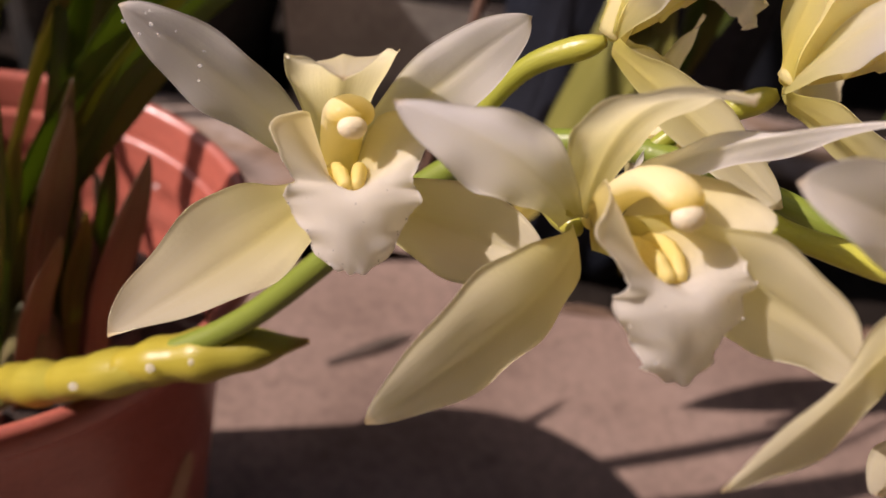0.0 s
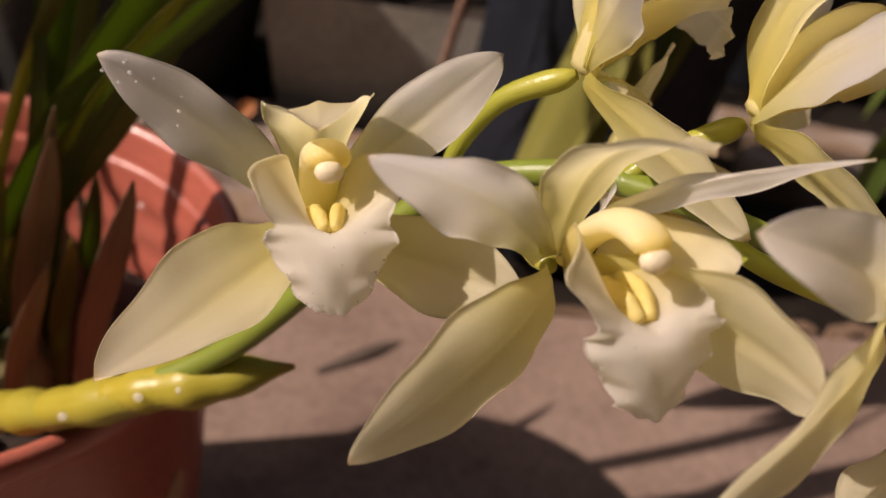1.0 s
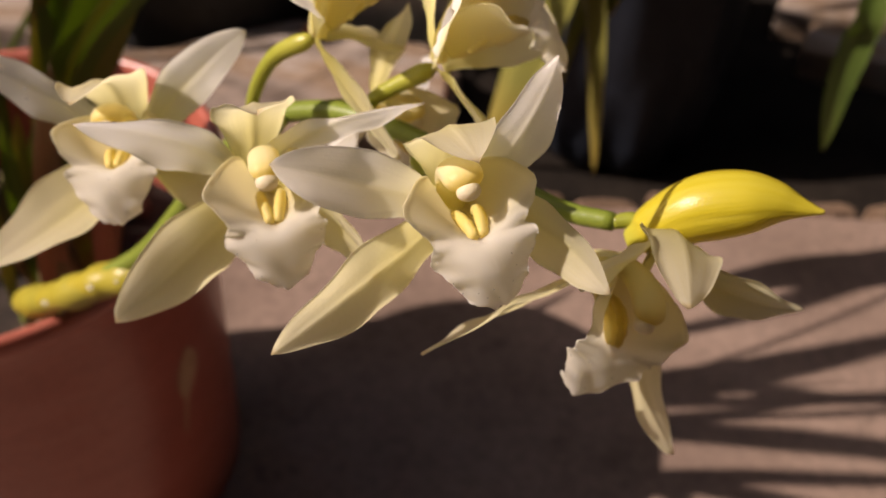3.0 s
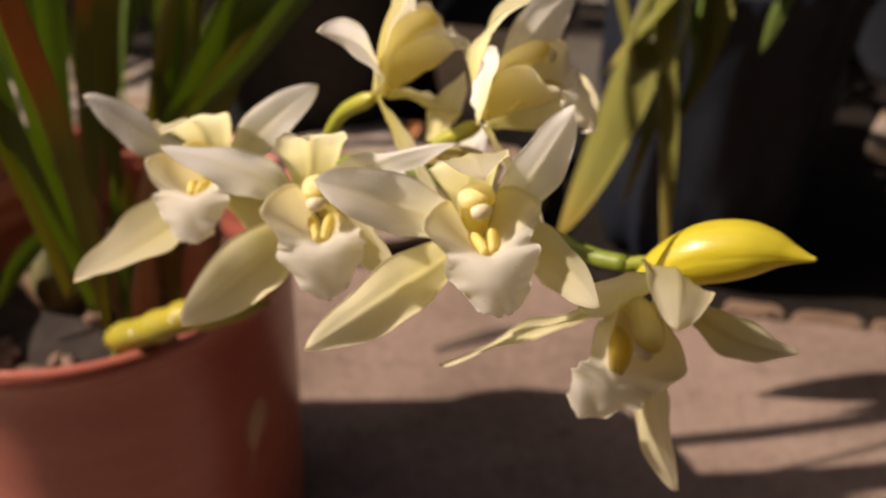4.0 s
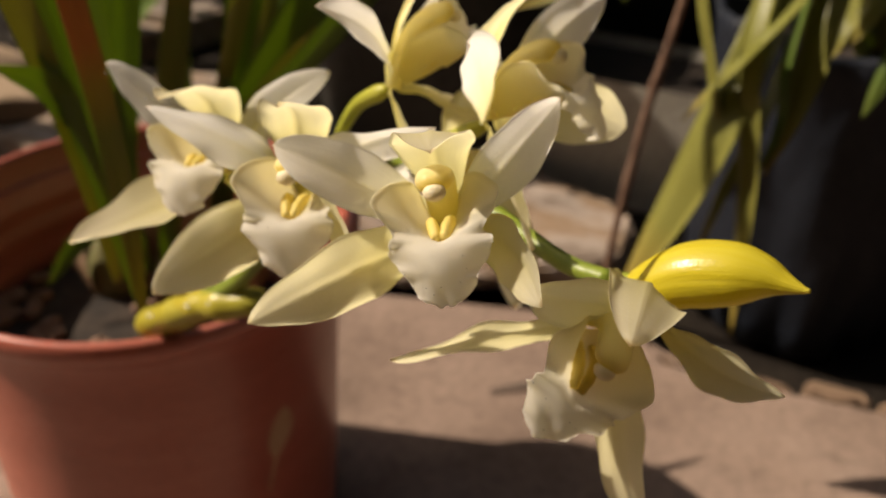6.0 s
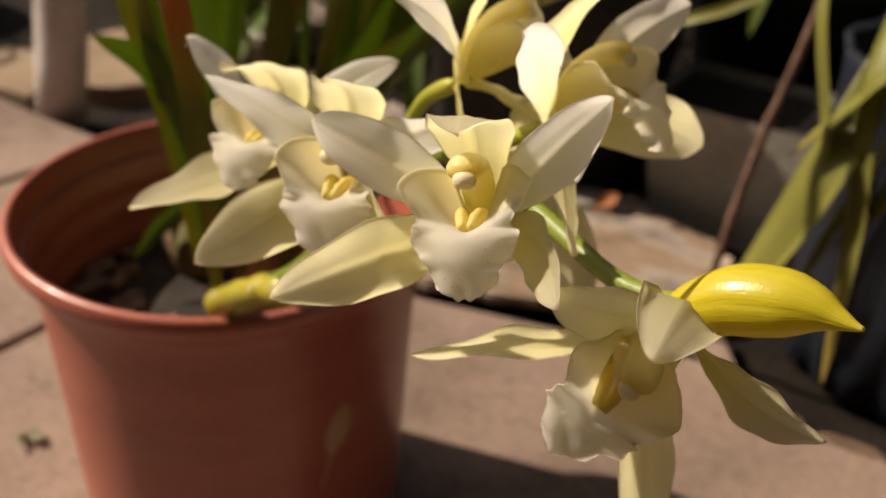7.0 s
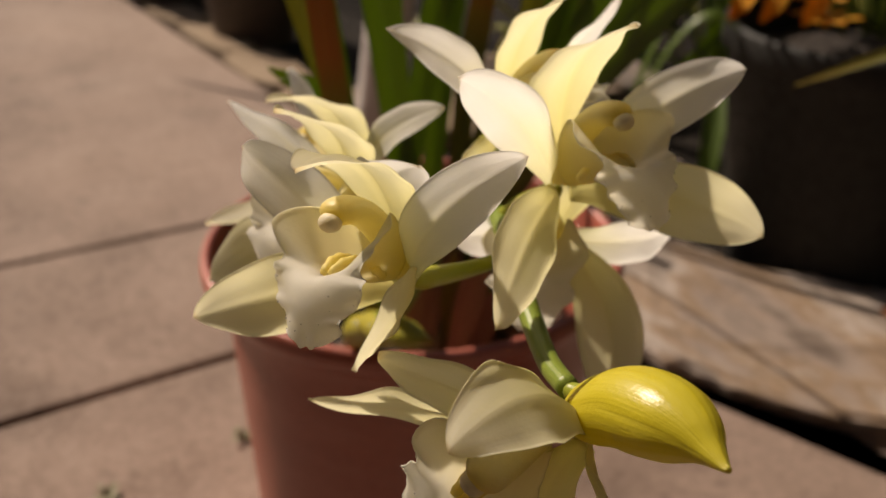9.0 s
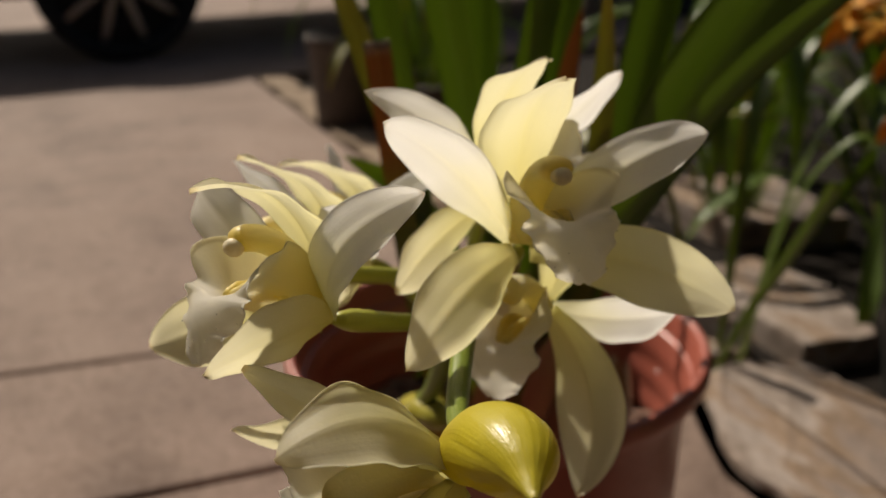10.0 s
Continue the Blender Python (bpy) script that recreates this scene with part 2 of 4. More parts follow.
M_DARK_STRIP = tissue("dark_brown_strip", [(0.0, (0.07, 0.055, 0.045)), (1.0, (0.10, 0.08, 0.06))], (0.05, 0.04, 0.03), 0.05, 0.8)
M_WEED = tissue("weed_green", [(0.0, (0.18, 0.16, 0.09)), (1.0, (0.22, 0.205, 0.11))], (0.24, 0.22, 0.13), 0.2, 0.5)
M_WATER, wn_, wl_, wp_ = material("water_drop")
wp_.inputs["Base Color"].default_value = (1, 1, 1, 1)
wp_.inputs["Roughness"].default_value = 0.04
wp_.inputs["IOR"].default_value = 1.33
clear_ = wn_.new("ShaderNodeBsdfTransparent")
blend_ = wn_.new("ShaderNodeMixShader")
blend_.inputs[0].default_value = 0.25
wl_.new(clear_.outputs[0], blend_.inputs[1])
wl_.new(wp_.outputs[0], blend_.inputs[2])
wl_.new(blend_.outputs[0], wn_["Material Output"].inputs["Surface"])


# ---- mesh helpers ----
def mesh_object(name, verts, faces, mat, uvs=None, smooth=True, parent=None, label="", extra=None):
    me = bpy.data.meshes.new(name)
    me.from_pydata([tuple(v) for v in verts], [], faces)
    if uvs is not None:
        layer = me.uv_layers.new(name="UVMap")
        for loop in me.loops:
            layer.data[loop.index].uv = uvs[loop.vertex_index]
    me.materials.append(mat)
    me.polygons.foreach_set("use_smooth", [smooth] * len(me.polygons))
    me.update()
    ob = new(name, me)
    if parent is not None:
        ob.parent = parent
    if label:
        tagged(ob, label)
    return ob


def part(name, bm, mat, parent, label="", smooth=False):
    """Links a bmesh as one mesh object under a thing or a part."""
    me = bpy.data.meshes.new(name)
    bm.to_mesh(me)
    bm.free()
    me.materials.append(mat)
    me.polygons.foreach_set("use_smooth", [smooth] * len(me.polygons))
    ob = new(name, me)
    if parent is not None:
        ob.parent = parent
    if label:
        tagged(ob, label)
    return ob


def thing(name, label, category, group="", kind=""):
    return tagged(new(name), label, category, group, kind)


def unit(v):
    v = np.asarray(v, float)
    return v / np.linalg.norm(v)


def bezier(points, s):
    """A point of the Bezier curve of any degree."""
    pts = [np.asarray(p, float) for p in points]
    while len(pts) > 1:
        pts = [a * (1 - s) + b * s for a, b in zip(pts, pts[1:])]
    return pts[0]


def spline(points, count):
    """Catmull-Rom through the points."""
    p = [np.asarray(q, float) for q in points]
    p = [2 * p[0] - p[1]] + p + [2 * p[-1] - p[-2]]
    out = []
    spans = len(p) - 3
    for i in range(count):
        x = i / (count - 1) * spans
        k = min(int(x), spans - 1)
        t = x - k
        a, b, c, d = p[k:k + 4]
        out.append(0.5 * (2 * b + (c - a) * t + (2 * a - 5 * b + 4 * c - d) * t * t + (3 * b - a - 3 * c + d) * t ** 3))
    return np.array(out)


def frames(line, up):
    """Tangent, normal and side along a line; the normal starts nearest to up and is carried along."""
    tan = np.gradient(line, axis=0)
    tan /= np.linalg.norm(tan, axis=1)[:, None]
    n = np.asarray(up, float)
    nor = []
    for t in tan:
        n = unit(n - (n @ t) * t)
        nor.append(n)
    nor = np.array(nor)
    return tan, nor, np.cross(tan, nor)


def sheet(name, front, back, mat, parent=None, label="", uv_rows=None):
    """A closed thin body from two grids [rows][columns] that meet at the long edges and at the far end."""
    rows, cols = front.shape[:2]
    verts, uvs = [], []
    for grid in (front, back):
        for i in range(rows):
            for j in range(cols):
                verts.append(grid[i, j])
                uvs.append((j / (cols - 1), i / (rows - 1) if uv_rows is None else uv_rows[i]))
    faces = []
    off = rows * cols
    for i in range(rows - 1):
        for j in range(cols - 1):
            a = i * cols + j
            faces.append((a, a + 1, a + cols + 1, a + cols))
            faces.append((off + a + cols, off + a + cols + 1, off + a + 1, off + a))
    for i in range(rows - 1):
        for j, flip in ((0, True), (cols - 1, False)):
            a, b = i * cols + j, (i + 1) * cols + j
            q = (a, b, off + b, off + a)
            faces.append(q if not flip else q[::-1])
    for i, flip in ((0, False), (rows - 1, True)):
        for j in range(cols - 1):
            a = i * cols + j
            q = (a, a + 1, off + a + 1, off + a)
            faces.append(q[::-1] if not flip else q)
    return mesh_object(name, verts, faces, mat, uvs, True, parent, label)


def petal_width(s):
    """Half-width along a petal, from its base (0) to its tip (1)."""
    grow = 0.30 + 0.70 * math.sin(math.pi * min(s / 0.58, 1) * 0.5) ** 1.3
    taper = max(0.0, 1 - max(0.0, (s - 0.45) / 0.55) ** 2.3) ** 0.72
    return max(grow * taper, 0.012)


def petal(name, base, mid, tip, facing, twist, half, cup, parent, rng, thick=0.0009, mat=None):
    rows, cols = 40, 21
    line = np.array([bezier((base, mid, tip), i / (rows - 1)) for i in range(rows)])
    tan, nor, side = frames(line, unit(facing))
    c, s_ = math.cos(twist), math.sin(twist)
    nor = c * nor + s_ * side
    side = np.cross(tan, nor)
    front = np.zeros((rows, cols, 3))
    back = np.zeros((rows, cols, 3))
    ph = [rng.uniform(0, 6.28) for _ in range(6)]
    roll = [rng.uniform(0.2, 1.8), rng.uniform(0.2, 1.8)]
    for i in range(rows):
        s = i / (rows - 1)
        w = half * petal_width(s)
        for j in range(cols):
            v = 2 * j / (cols - 1) - 1
            k = 0 if v < 0 else 3
            wave = 0.05 * half * (math.sin(9 * s + ph[k]) + 0.6 * math.sin(21 * s + ph[k + 1])) * abs(v) ** 2
            groove = half * math.sin(math.pi * s) * (-0.07 * math.exp(-(v / 0.13) ** 2) + 0.008 * math.cos(7.5 * v + ph[1]) - roll[k > 0] * max(0, abs(v) - 0.6) ** 2)
            p = line[i] + v * w * side[i] * (1 + 0.02 * math.sin(15 * s + ph[k + 2])) + (cup * w * v * v + wave * 1.6 + groove) * nor[i]
            h = 0.5 * thick * math.sqrt(max(0.02, 1 - v * v)) * (0.55 + 0.45 * math.sin(math.pi * min(1, s + 0.35)))
            front[i, j] = p + h * nor[i]
            back[i, j] = p - h * nor[i]
    return sheet(name, front, back, mat or M_PETAL, parent)


def tube(name, line, radii, mat, parent=None, label="", sides=14, up=(0.2, 0.1, 1), flat=1.0, caps=True, seams=0.0):
    line = np.asarray(line, float)
    tan, nor, side = frames(line, up)
    verts, uvs, faces = [], [], []
    n = len(line)
    for i in range(n):
        for j in range(sides):
            a = 2 * math.pi * j / sides
            r = radii[i]
            if seams:
                off = (a + 0.5 + 0.5 * i / n) % (2 * math.pi / 3) - math.pi / 3
                r *= 1 - seams * math.exp(-(off / 0.10) ** 2) + 0.6 * seams * (1 / (1 + math.exp(-18 * off)) - 0.5) * math.exp(-abs(off) / 0.5) + 0.04 * seams * math.sin(17 * a + 0.35 * i) + 0.05 * seams * math.sin(7 * a - 0.6 * i)
            verts.append(line[i] + r * (math.cos(a) * side[i] + flat * math.sin(a) * nor[i]))
            uvs.append((j / sides, i / (n - 1)))
    for i in range(n - 1):
        for j in range(sides):
            a, b = i * sides + j, i * sides + (j + 1) % sides
            faces.append((a, b, b + sides, a + sides))
    if caps:
        faces.append(tuple(range(sides))[::-1])
        faces.append(tuple(range((n - 1) * sides, n * sides)))
    return mesh_object(name, verts, faces, mat, uvs, True, parent, label)


def lathe(name, profile, mat, parent=None, label="", sides=72, centre=(0, 0, 0), wobble=0.0, smooth=True):
    """A body of revolution from (radius, height) pairs."""
    verts, faces = [], []
    for r, z in profile:
        for j in range(sides):
            a = 2 * math.pi * j / sides
            q = r * (1 + wobble * math.sin(2 * a + 0.7) + 0.5 * wobble * math.sin(5 * a))
            verts.append((centre[0] + q * math.cos(a), centre[1] + q * math.sin(a), centre[2] + z))
    for i in range(len(profile) - 1):
        for j in range(sides):
            a, b = i * sides + j, i * sides + (j + 1) % sides
            faces.append((a, b, b + sides, a + sides))
    return mesh_object(name, verts, faces, mat, None, smooth, parent, label)


def strap_leaf(name, points, half, facing, parent, mat, fold=0.35, thick=0.0012, cut=False, label=""):
    """A long strap leaf with a keeled cross-section."""
    rows, cols = 40, 9
    line = spline(points, rows)
    tan, nor, side = frames(line, facing)
    front = np.zeros((rows, cols, 3))
    back = np.zeros((rows, cols, 3))
    for i in range(rows):
        s = i / (rows - 1)
        w = half * min(1, 0.40 + 1.1 * s) * (1.0 if cut else max(0.03, (1 - max(0, (s - 0.6) / 0.4) ** 2.0)) ** 0.8)
        for j in range(cols):
            v = 2 * j / (cols - 1) - 1
            p = line[i] + v * w * side[i] + fold * w * abs(v) ** 1.2 * nor[i]
            h = 0.5 * thick * math.sqrt(max(0.03, 1 - v * v))
            front[i, j], back[i, j] = p + h * nor[i], p - h * nor[i]
    return sheet(name, front, back, mat, parent, label)


def ellipsoid(name, centre, axis, length, radius, mat, parent, label="", sides=14, rings=9, power=1.0, up=(0.1, 0.2, 1)):
    a = unit(axis)
    line, radii = [], []
    for i in range(rings):
        q = math.cos(math.pi * (1 - i / (rings - 1)))
        line.append(np.asarray(centre) + a * q * length / 2)
        radii.append(max(radius * 0.03, radius * math.sqrt(max(0, 1 - q * q)) ** power))
    return tube(name, line, radii, mat, parent, label, sides, up)


def polygon_slab(name, outline, top, bottom, mat, parent=None, label="", bevel=0.006, smooth=False, jitter=0.0, rng=None):
    """A flat slab with a bevelled upper edge."""
    bm = bmesh.new()
    vs = [bm.verts.new((x, y, bottom)) for x, y in outline]
    f = bm.faces.new(vs)
    if f.normal.z < 0:
        f.normal_flip()
    r = bmesh.ops.extrude_face_region(bm, geom=[f])
    for v in r["geom"]:
        if isinstance(v, bmesh.types.BMVert):
            v.co.z = top + (rng.uniform(-jitter, jitter) if rng else 0)
    bmesh.ops.recalc_face_normals(bm, faces=bm.faces)
    edges = [e for e in bm.edges if any(abs(v.co.z - bottom) > 1e-6 for v in e.verts)]
    bmesh.ops.bevel(bm, geom=edges, offset=bevel, segments=2, affect="EDGES", profile=0.6)
    return part(name, bm, mat, parent, label, smooth)


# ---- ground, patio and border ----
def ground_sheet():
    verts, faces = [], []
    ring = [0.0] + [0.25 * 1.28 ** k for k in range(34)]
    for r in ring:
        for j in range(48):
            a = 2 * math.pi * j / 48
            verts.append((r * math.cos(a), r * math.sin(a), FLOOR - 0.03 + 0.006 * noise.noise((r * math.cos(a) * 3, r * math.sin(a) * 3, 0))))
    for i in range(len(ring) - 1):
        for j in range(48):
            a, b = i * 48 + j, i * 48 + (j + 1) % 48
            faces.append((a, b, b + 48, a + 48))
    return tagged(mesh_object("ground", verts, faces, M_GROUND), "bare soil ground round the patio, darkened to imitate plant shade", "ground", kind="structure")


ground_sheet()
pavement = tagged(new("pavement"), "weathered beige concrete patio with dark open joints", "pavement", kind="structure")
rng = random.Random(5)


def patio_panel(corners):
    """A cast panel with slightly crumbled edges, from its four corners."""
    steps, outline = 16, []
    for (a, b), (c, d) in zip(corners, corners[1:] + corners[:1]):
        outline += [(a + (c - a) * i / steps + rng.uniform(-0.0016, 0.0016), b + (d - b) * i / steps + rng.uniform(-0.0016, 0.0016)) for i in range(steps)]
    return polygon_slab("concrete_panel", outline, FLOOR, FLOOR - 0.05, M_CONCRETE, pavement, bevel=0.004)


def joint_x(base, lean, y):
    return base + lean * y


for west, east in (((-2.60, 0.0), (-0.620, 0.115)), ((-0.610, 0.115), (-0.317, 0.062)), ((-0.305, 0.062), (1.20, 0.0)), ((1.207, 0.0), (3.2, 0.0))):
    tongue = [(0.66, 0.370), (0.50, 0.359), (0.38, 0.345), (0.29, 0.338), (0.275, 0.36), (0.255, 0.402), (0.215, 0.462), (0.11, 0.370), (0.02, 0.331), (-0.05, 0.309), (-0.13, 0.307), (-0.283, 0.371)] if west[0] == -0.305 else []
    patio_panel([(joint_x(*west, -2.2), -2.2), (joint_x(*east, -2.2), -2.2), (joint_x(*east, 0.352), 0.372 if west[0] == -0.305 else 0.352), *tongue, (joint_x(*west, 0.352), 0.352)])
patio_panel([(-9.0, -5.0), (-2.607, -5.0), (-2.607, 5.0), (-9.0, 5.0)])


# Unseen walls and overhang, added only to cut down the sky light.
def wall(name, x0, x1, y0, y1, z1, label):
    bm = bmesh.new()
    bmesh.ops.create_cube(bm, size=1.0)
    bm.transform(Matrix.Translation(((x0 + x1) / 2, (y0 + y1) / 2, z1 / 2 - 0.05)) @ Matrix.Diagonal((x1 - x0, y1 - y0, z1 + 0.1, 1)))
    return tagged(part(name, bm, M_SKY_BLOCK, None), label, "wall", kind="structure")


wall("sky_block_south", -3.0, 3.2, -2.45, -2.2, 3.0, "unseen dark wall added south of the patio to block sky light")
wall("sky_block_north", -1.6, 3.2, 1.95, 2.15, 2.6, "unseen dark wall added behind the border to block sky light")
wall("sky_block_east", 3.2, 3.4, -2.45, 2.15, 2.8, "unseen dark wall added at the patio's end to block sky light")
wall("sky_block_over", -3.0, 3.2, -2.2, -1.3, 0.12, "unseen dark slab added above the patio to block sky light").location.z = 2.9


def flagstone(outline, top, bottom=FLOOR - 0.045, mat=None, label="pale weathered flagstone in the planting border"):
    """A rough stone: its outline is broken up between the corners."""
    pts = []
    for (a, b), (c, d) in zip(outline, outline[1:] + outline[:1]):
        pts += [(a + (c - a) * k / 4 + rng.uniform(-0.004, 0.004) * (k > 0), b + (d - b) * k / 4 + rng.uniform(-0.004, 0.004) * (k > 0)) for k in range(4)]
    ob = polygon_slab("flagstone", pts, top, bottom, mat or M_STONE, None, bevel=0.006, jitter=0.0018, rng=rng)
    return tagged(ob, label, "paving stone", "flagstones of the border")


flagstone([(-0.280, 0.385), (-0.13, 0.317), (-0.05, 0.320), (0.016, 0.343), (0.10, 0.382), (0.198, 0.474), (0.210, 0.54), (0.16, 0.598), (0.09, 0.615), (0.0, 0.632), (-0.07, 0.595), (-0.14, 0.532), (-0.26, 0.520), (-0.292, 0.44)], FLOOR + 0.014)
flagstone([(0.60, 0.66), (0.76, 0.64), (0.80, 0.71), (0.62, 0.73)], FLOOR + 0.01)
flagstone([(0.58, 0.75), (0.80, 0.735), (0.82, 0.80), (0.60, 0.82)], FLOOR + 0.01)
flagstone([(-0.56, 0.575), (-0.30, 0.560), (-0.285, 0.66), (-0.42, 0.72), (-0.57, 0.70)], FLOOR + 0.010)
flagstone([(-0.96, 0.76), (-0.68, 0.75), (-0.63, 0.95), (-0.90, 1.0)], FLOOR + 0.02)
flagstone([(-0.98, 0.47), (-0.76, 0.455), (-0.62, 0.555), (-0.66, 0.64), (-0.92, 0.66)], FLOOR + 0.004, mat=M_KERB, label="tan flat stone beside the whitewashed post")
flagstone([(-0.62, 0.40), (-0.335, 0.395), (-0.325, 0.50), (-0.42, 0.54), (-0.60, 0.52)], FLOOR + 0.008)


def edging(x, y, w, d, turn, top, mat=M_BRICK):
    c, s = math.cos(turn), math.sin(turn)
    pts = [(a * rng.uniform(0.82, 1.08), b * rng.uniform(0.75, 1.15)) for a, b in ((-w, -d), (-w * 0.3, -d * 1.1), (w * 0.4, -d), (w, -d * 0.8), (w * 1.05, 0.1 * d), (w * 0.8, d), (0.0, d * 1.1), (-w * 0.8, d), (-w * 1.05, 0))]
    out = [(x + a * c - b * s, y + a * s + b * c) for a, b in pts]
    ob = polygon_slab("edging_stone", out, FLOOR + top, FLOOR - 0.04, mat, None, bevel=0.007, jitter=0.003, rng=rng)
    return tagged(ob, "small brown edging stone set along the patio edge", "stone", "edging stones")


for k in range(11):
    x = 0.305 + 0.070 * k
    edge = float(np.interp(x, (0.29, 0.38, 0.50, 0.66, 1.20), (0.338, 0.345, 0.359, 0.370, 0.372)))
    d = rng.uniform(0.009, 0.012)
    edging(x, edge + 0.004 + d, rng.uniform(0.030, 0.035), d, 0.10 + rng.uniform(-0.06, 0.06), rng.uniform(-0.005, 0.0))
for k in range(7):
    edging(-0.92 - 0.255 * k, 0.418 + rng.uniform(-0.004, 0.004), 0.122, 0.048, rng.uniform(-0.02, 0.02), rng.uniform(0.0, 0.004), M_KERB)

# ---- the terracotta pot ----
flower_pot = thing("flower_pot", "round terracotta-coloured plastic pot standing on the patio", "flower pot")
POT_R = 0.1365
outer = [(0.0, FLOOR + 0.006), (0.101, FLOOR + 0.006), (0.107, FLOOR), (0.1115, FLOOR + 0.004), (0.1130, FLOOR + 0.03), (0.1150, -0.01), (0.1172, 0.05), (0.1192, 0.095), (0.1204, 0.120),
         (0.1216, 0.142), (0.1230, 0.158), (0.1250, 0.168), (0.1268, 0.1735)]
inner = [(0.1236 - 0.0078 * k / 24 + 0.0007 * math.sin(k * 1.05), 0.1740 - 0.0840 * k / 24) for k in range(1, 25)]
body = [*outer, (0.1262, 0.1745), *inner]
rim = [(0.1262, 0.1745), (0.1268, 0.1735), (0.1298, 0.1765), (0.1340, 0.1785), (0.1360, 0.182), (POT_R, 0.186), (0.1358, 0.1905), (0.1338, 0.193), (0.1310, 0.1925), (0.1292, 0.189), (0.1282, 0.183), (0.1268, 0.1795), (0.1262, 0.1745)]
lathe("pot_body", body, M_POT, flower_pot, sides=120, wobble=0.0015)
lathe("rim", rim, M_POT, flower_pot, "rolled rim, worn paler by the sun", sides=120, wobble=0.0015)
# pale tan leaf-shaped mark laid on the pot's outer wall
mark_verts, faces = [], []
for i in range(25):
    q = i / 24
    half = 0.0008 + 0.0092 * math.sin(math.pi * min(1, q / 0.60)) ** 0.8 if q < 0.58 else 0.0016 - 0.0018 * (q - 0.58)
    for j in range(5):
        z = 0.102 - 0.066 * q
        a = -0.25 - 0.105 * q + (j - 2) / 2 * half / 0.1185 + 0.012 * math.sin(5 * q)
        rr = float(np.interp(z, [p[1] for p in outer[4:]], [p[0] for p in outer[4:]])) + 0.0005
        mark_verts.append((rr * math.cos(a), rr * math.sin(a), z))
for i in range(24):
    for j in range(4):
        a = i * 5 + j
        faces.append((a, a + 5, a + 6, a + 1))
mesh_object("leaf_shaped_mark", mark_verts, faces, M_PALE_MARK, None, True, flower_pot, "pale leaf-shaped mark")
bark_bed = lathe("potting_mix", [(0.117, 0.108), (0.10, 0.113), (0.07, 0.117), (0.03, 0.119), (0.0005, 0.120)], M_SOIL, None, sides=60, wobble=0.004)
tagged(bark_bed, "dark damp bark mix filling the pot", "potting mix", kind="stuff")
for k in range(70):
    a, r = rng.uniform(0, 6.28), 0.112 * math.sqrt(rng.random())
    bm = bmesh.new()
    bmesh.ops.create_cube(bm, size=1.0)
    bmesh.ops.bevel(bm, geom=bm.edges[:], offset=0.18, segments=1, affect="EDGES")
    sx, sy, sz = rng.uniform(0.008, 0.026), rng.uniform(0.006, 0.012), rng.uniform(0.004, 0.008)
    bm.transform(pose(r * math.cos(a), r * math.sin(a), 0.1205 - 0.08 * max(0, r - 0.05), rng.uniform(-25, 25), rng.uniform(-25, 25), rng.uniform(0, 360)) @ Matrix.Diagonal((sx, sy, sz, 1)))
    tagged(part("bark_chip", bm, M_BARK, None), "brown bark chip lying on the potting mix", "bark chip", "bark chips in the pot")

# ---- the orchid ----
orchid = thing("orchid_plant", "cymbidium orchid with cream-white flowers growing in the terracotta pot", "orchid")
prng = random.Random(11)

PEDUNCLE = [(0.035, -0.045, 0.130), (0.072, -0.080, 0.184), (0.115, -0.100, 0.222), (0.150, -0.103, 0.250), (0.182, -0.106, 0.292), (0.209, -0.109, 0.325),
            (0.236, -0.117, 0.340), (0.262, -0.130, 0.345), (0.290, -0.146, 0.345), (0.318, -0.160, 0.343), (0.334, -0.166, 0.345)]
ped_line = spline(PEDUNCLE, 60)
tube("flower_stem", ped_line, [0.0046 - 0.0018 * i / 59 for i in range(60)], M_STEM, orchid, "yellow-green arching flower stem", 16)


def sheath(points, radii, label="yellow-green papery sheath round the stem base"):
    line = spline(points, 26)
    rad = spline([(r, 0, 0) for r in radii], 26)[:, 0] * [1 + 0.07 * math.sin(0.9 * k + 40 * radii[1] * 25) for k in range(26)]
    return tube("bract", line, [max(0.0004, r) for r in rad], M_SHEATH, orchid, label, 18, flat=0.85)


sheath([(0.048, -0.058, 0.160), (0.068, -0.076, 0.180), (0.086, -0.089, 0.197), (0.104, -0.098, 0.211)], [0.006, 0.0095, 0.0088, 0.0040])
sheath([(0.078, -0.083, 0.190), (0.096, -0.094, 0.206), (0.120, -0.101, 0.223), (0.140, -0.102, 0.234)], [0.005, 0.0088, 0.0088, 0.0048])
sheath([(0.112, -0.101, 0.222), (0.130, -0.102, 0.230), (0.150, -0.101, 0.237), (0.172, -0.098, 0.243)], [0.0058, 0.0092, 0.0088, 0.0010], "green bract with a brown pointed tip")


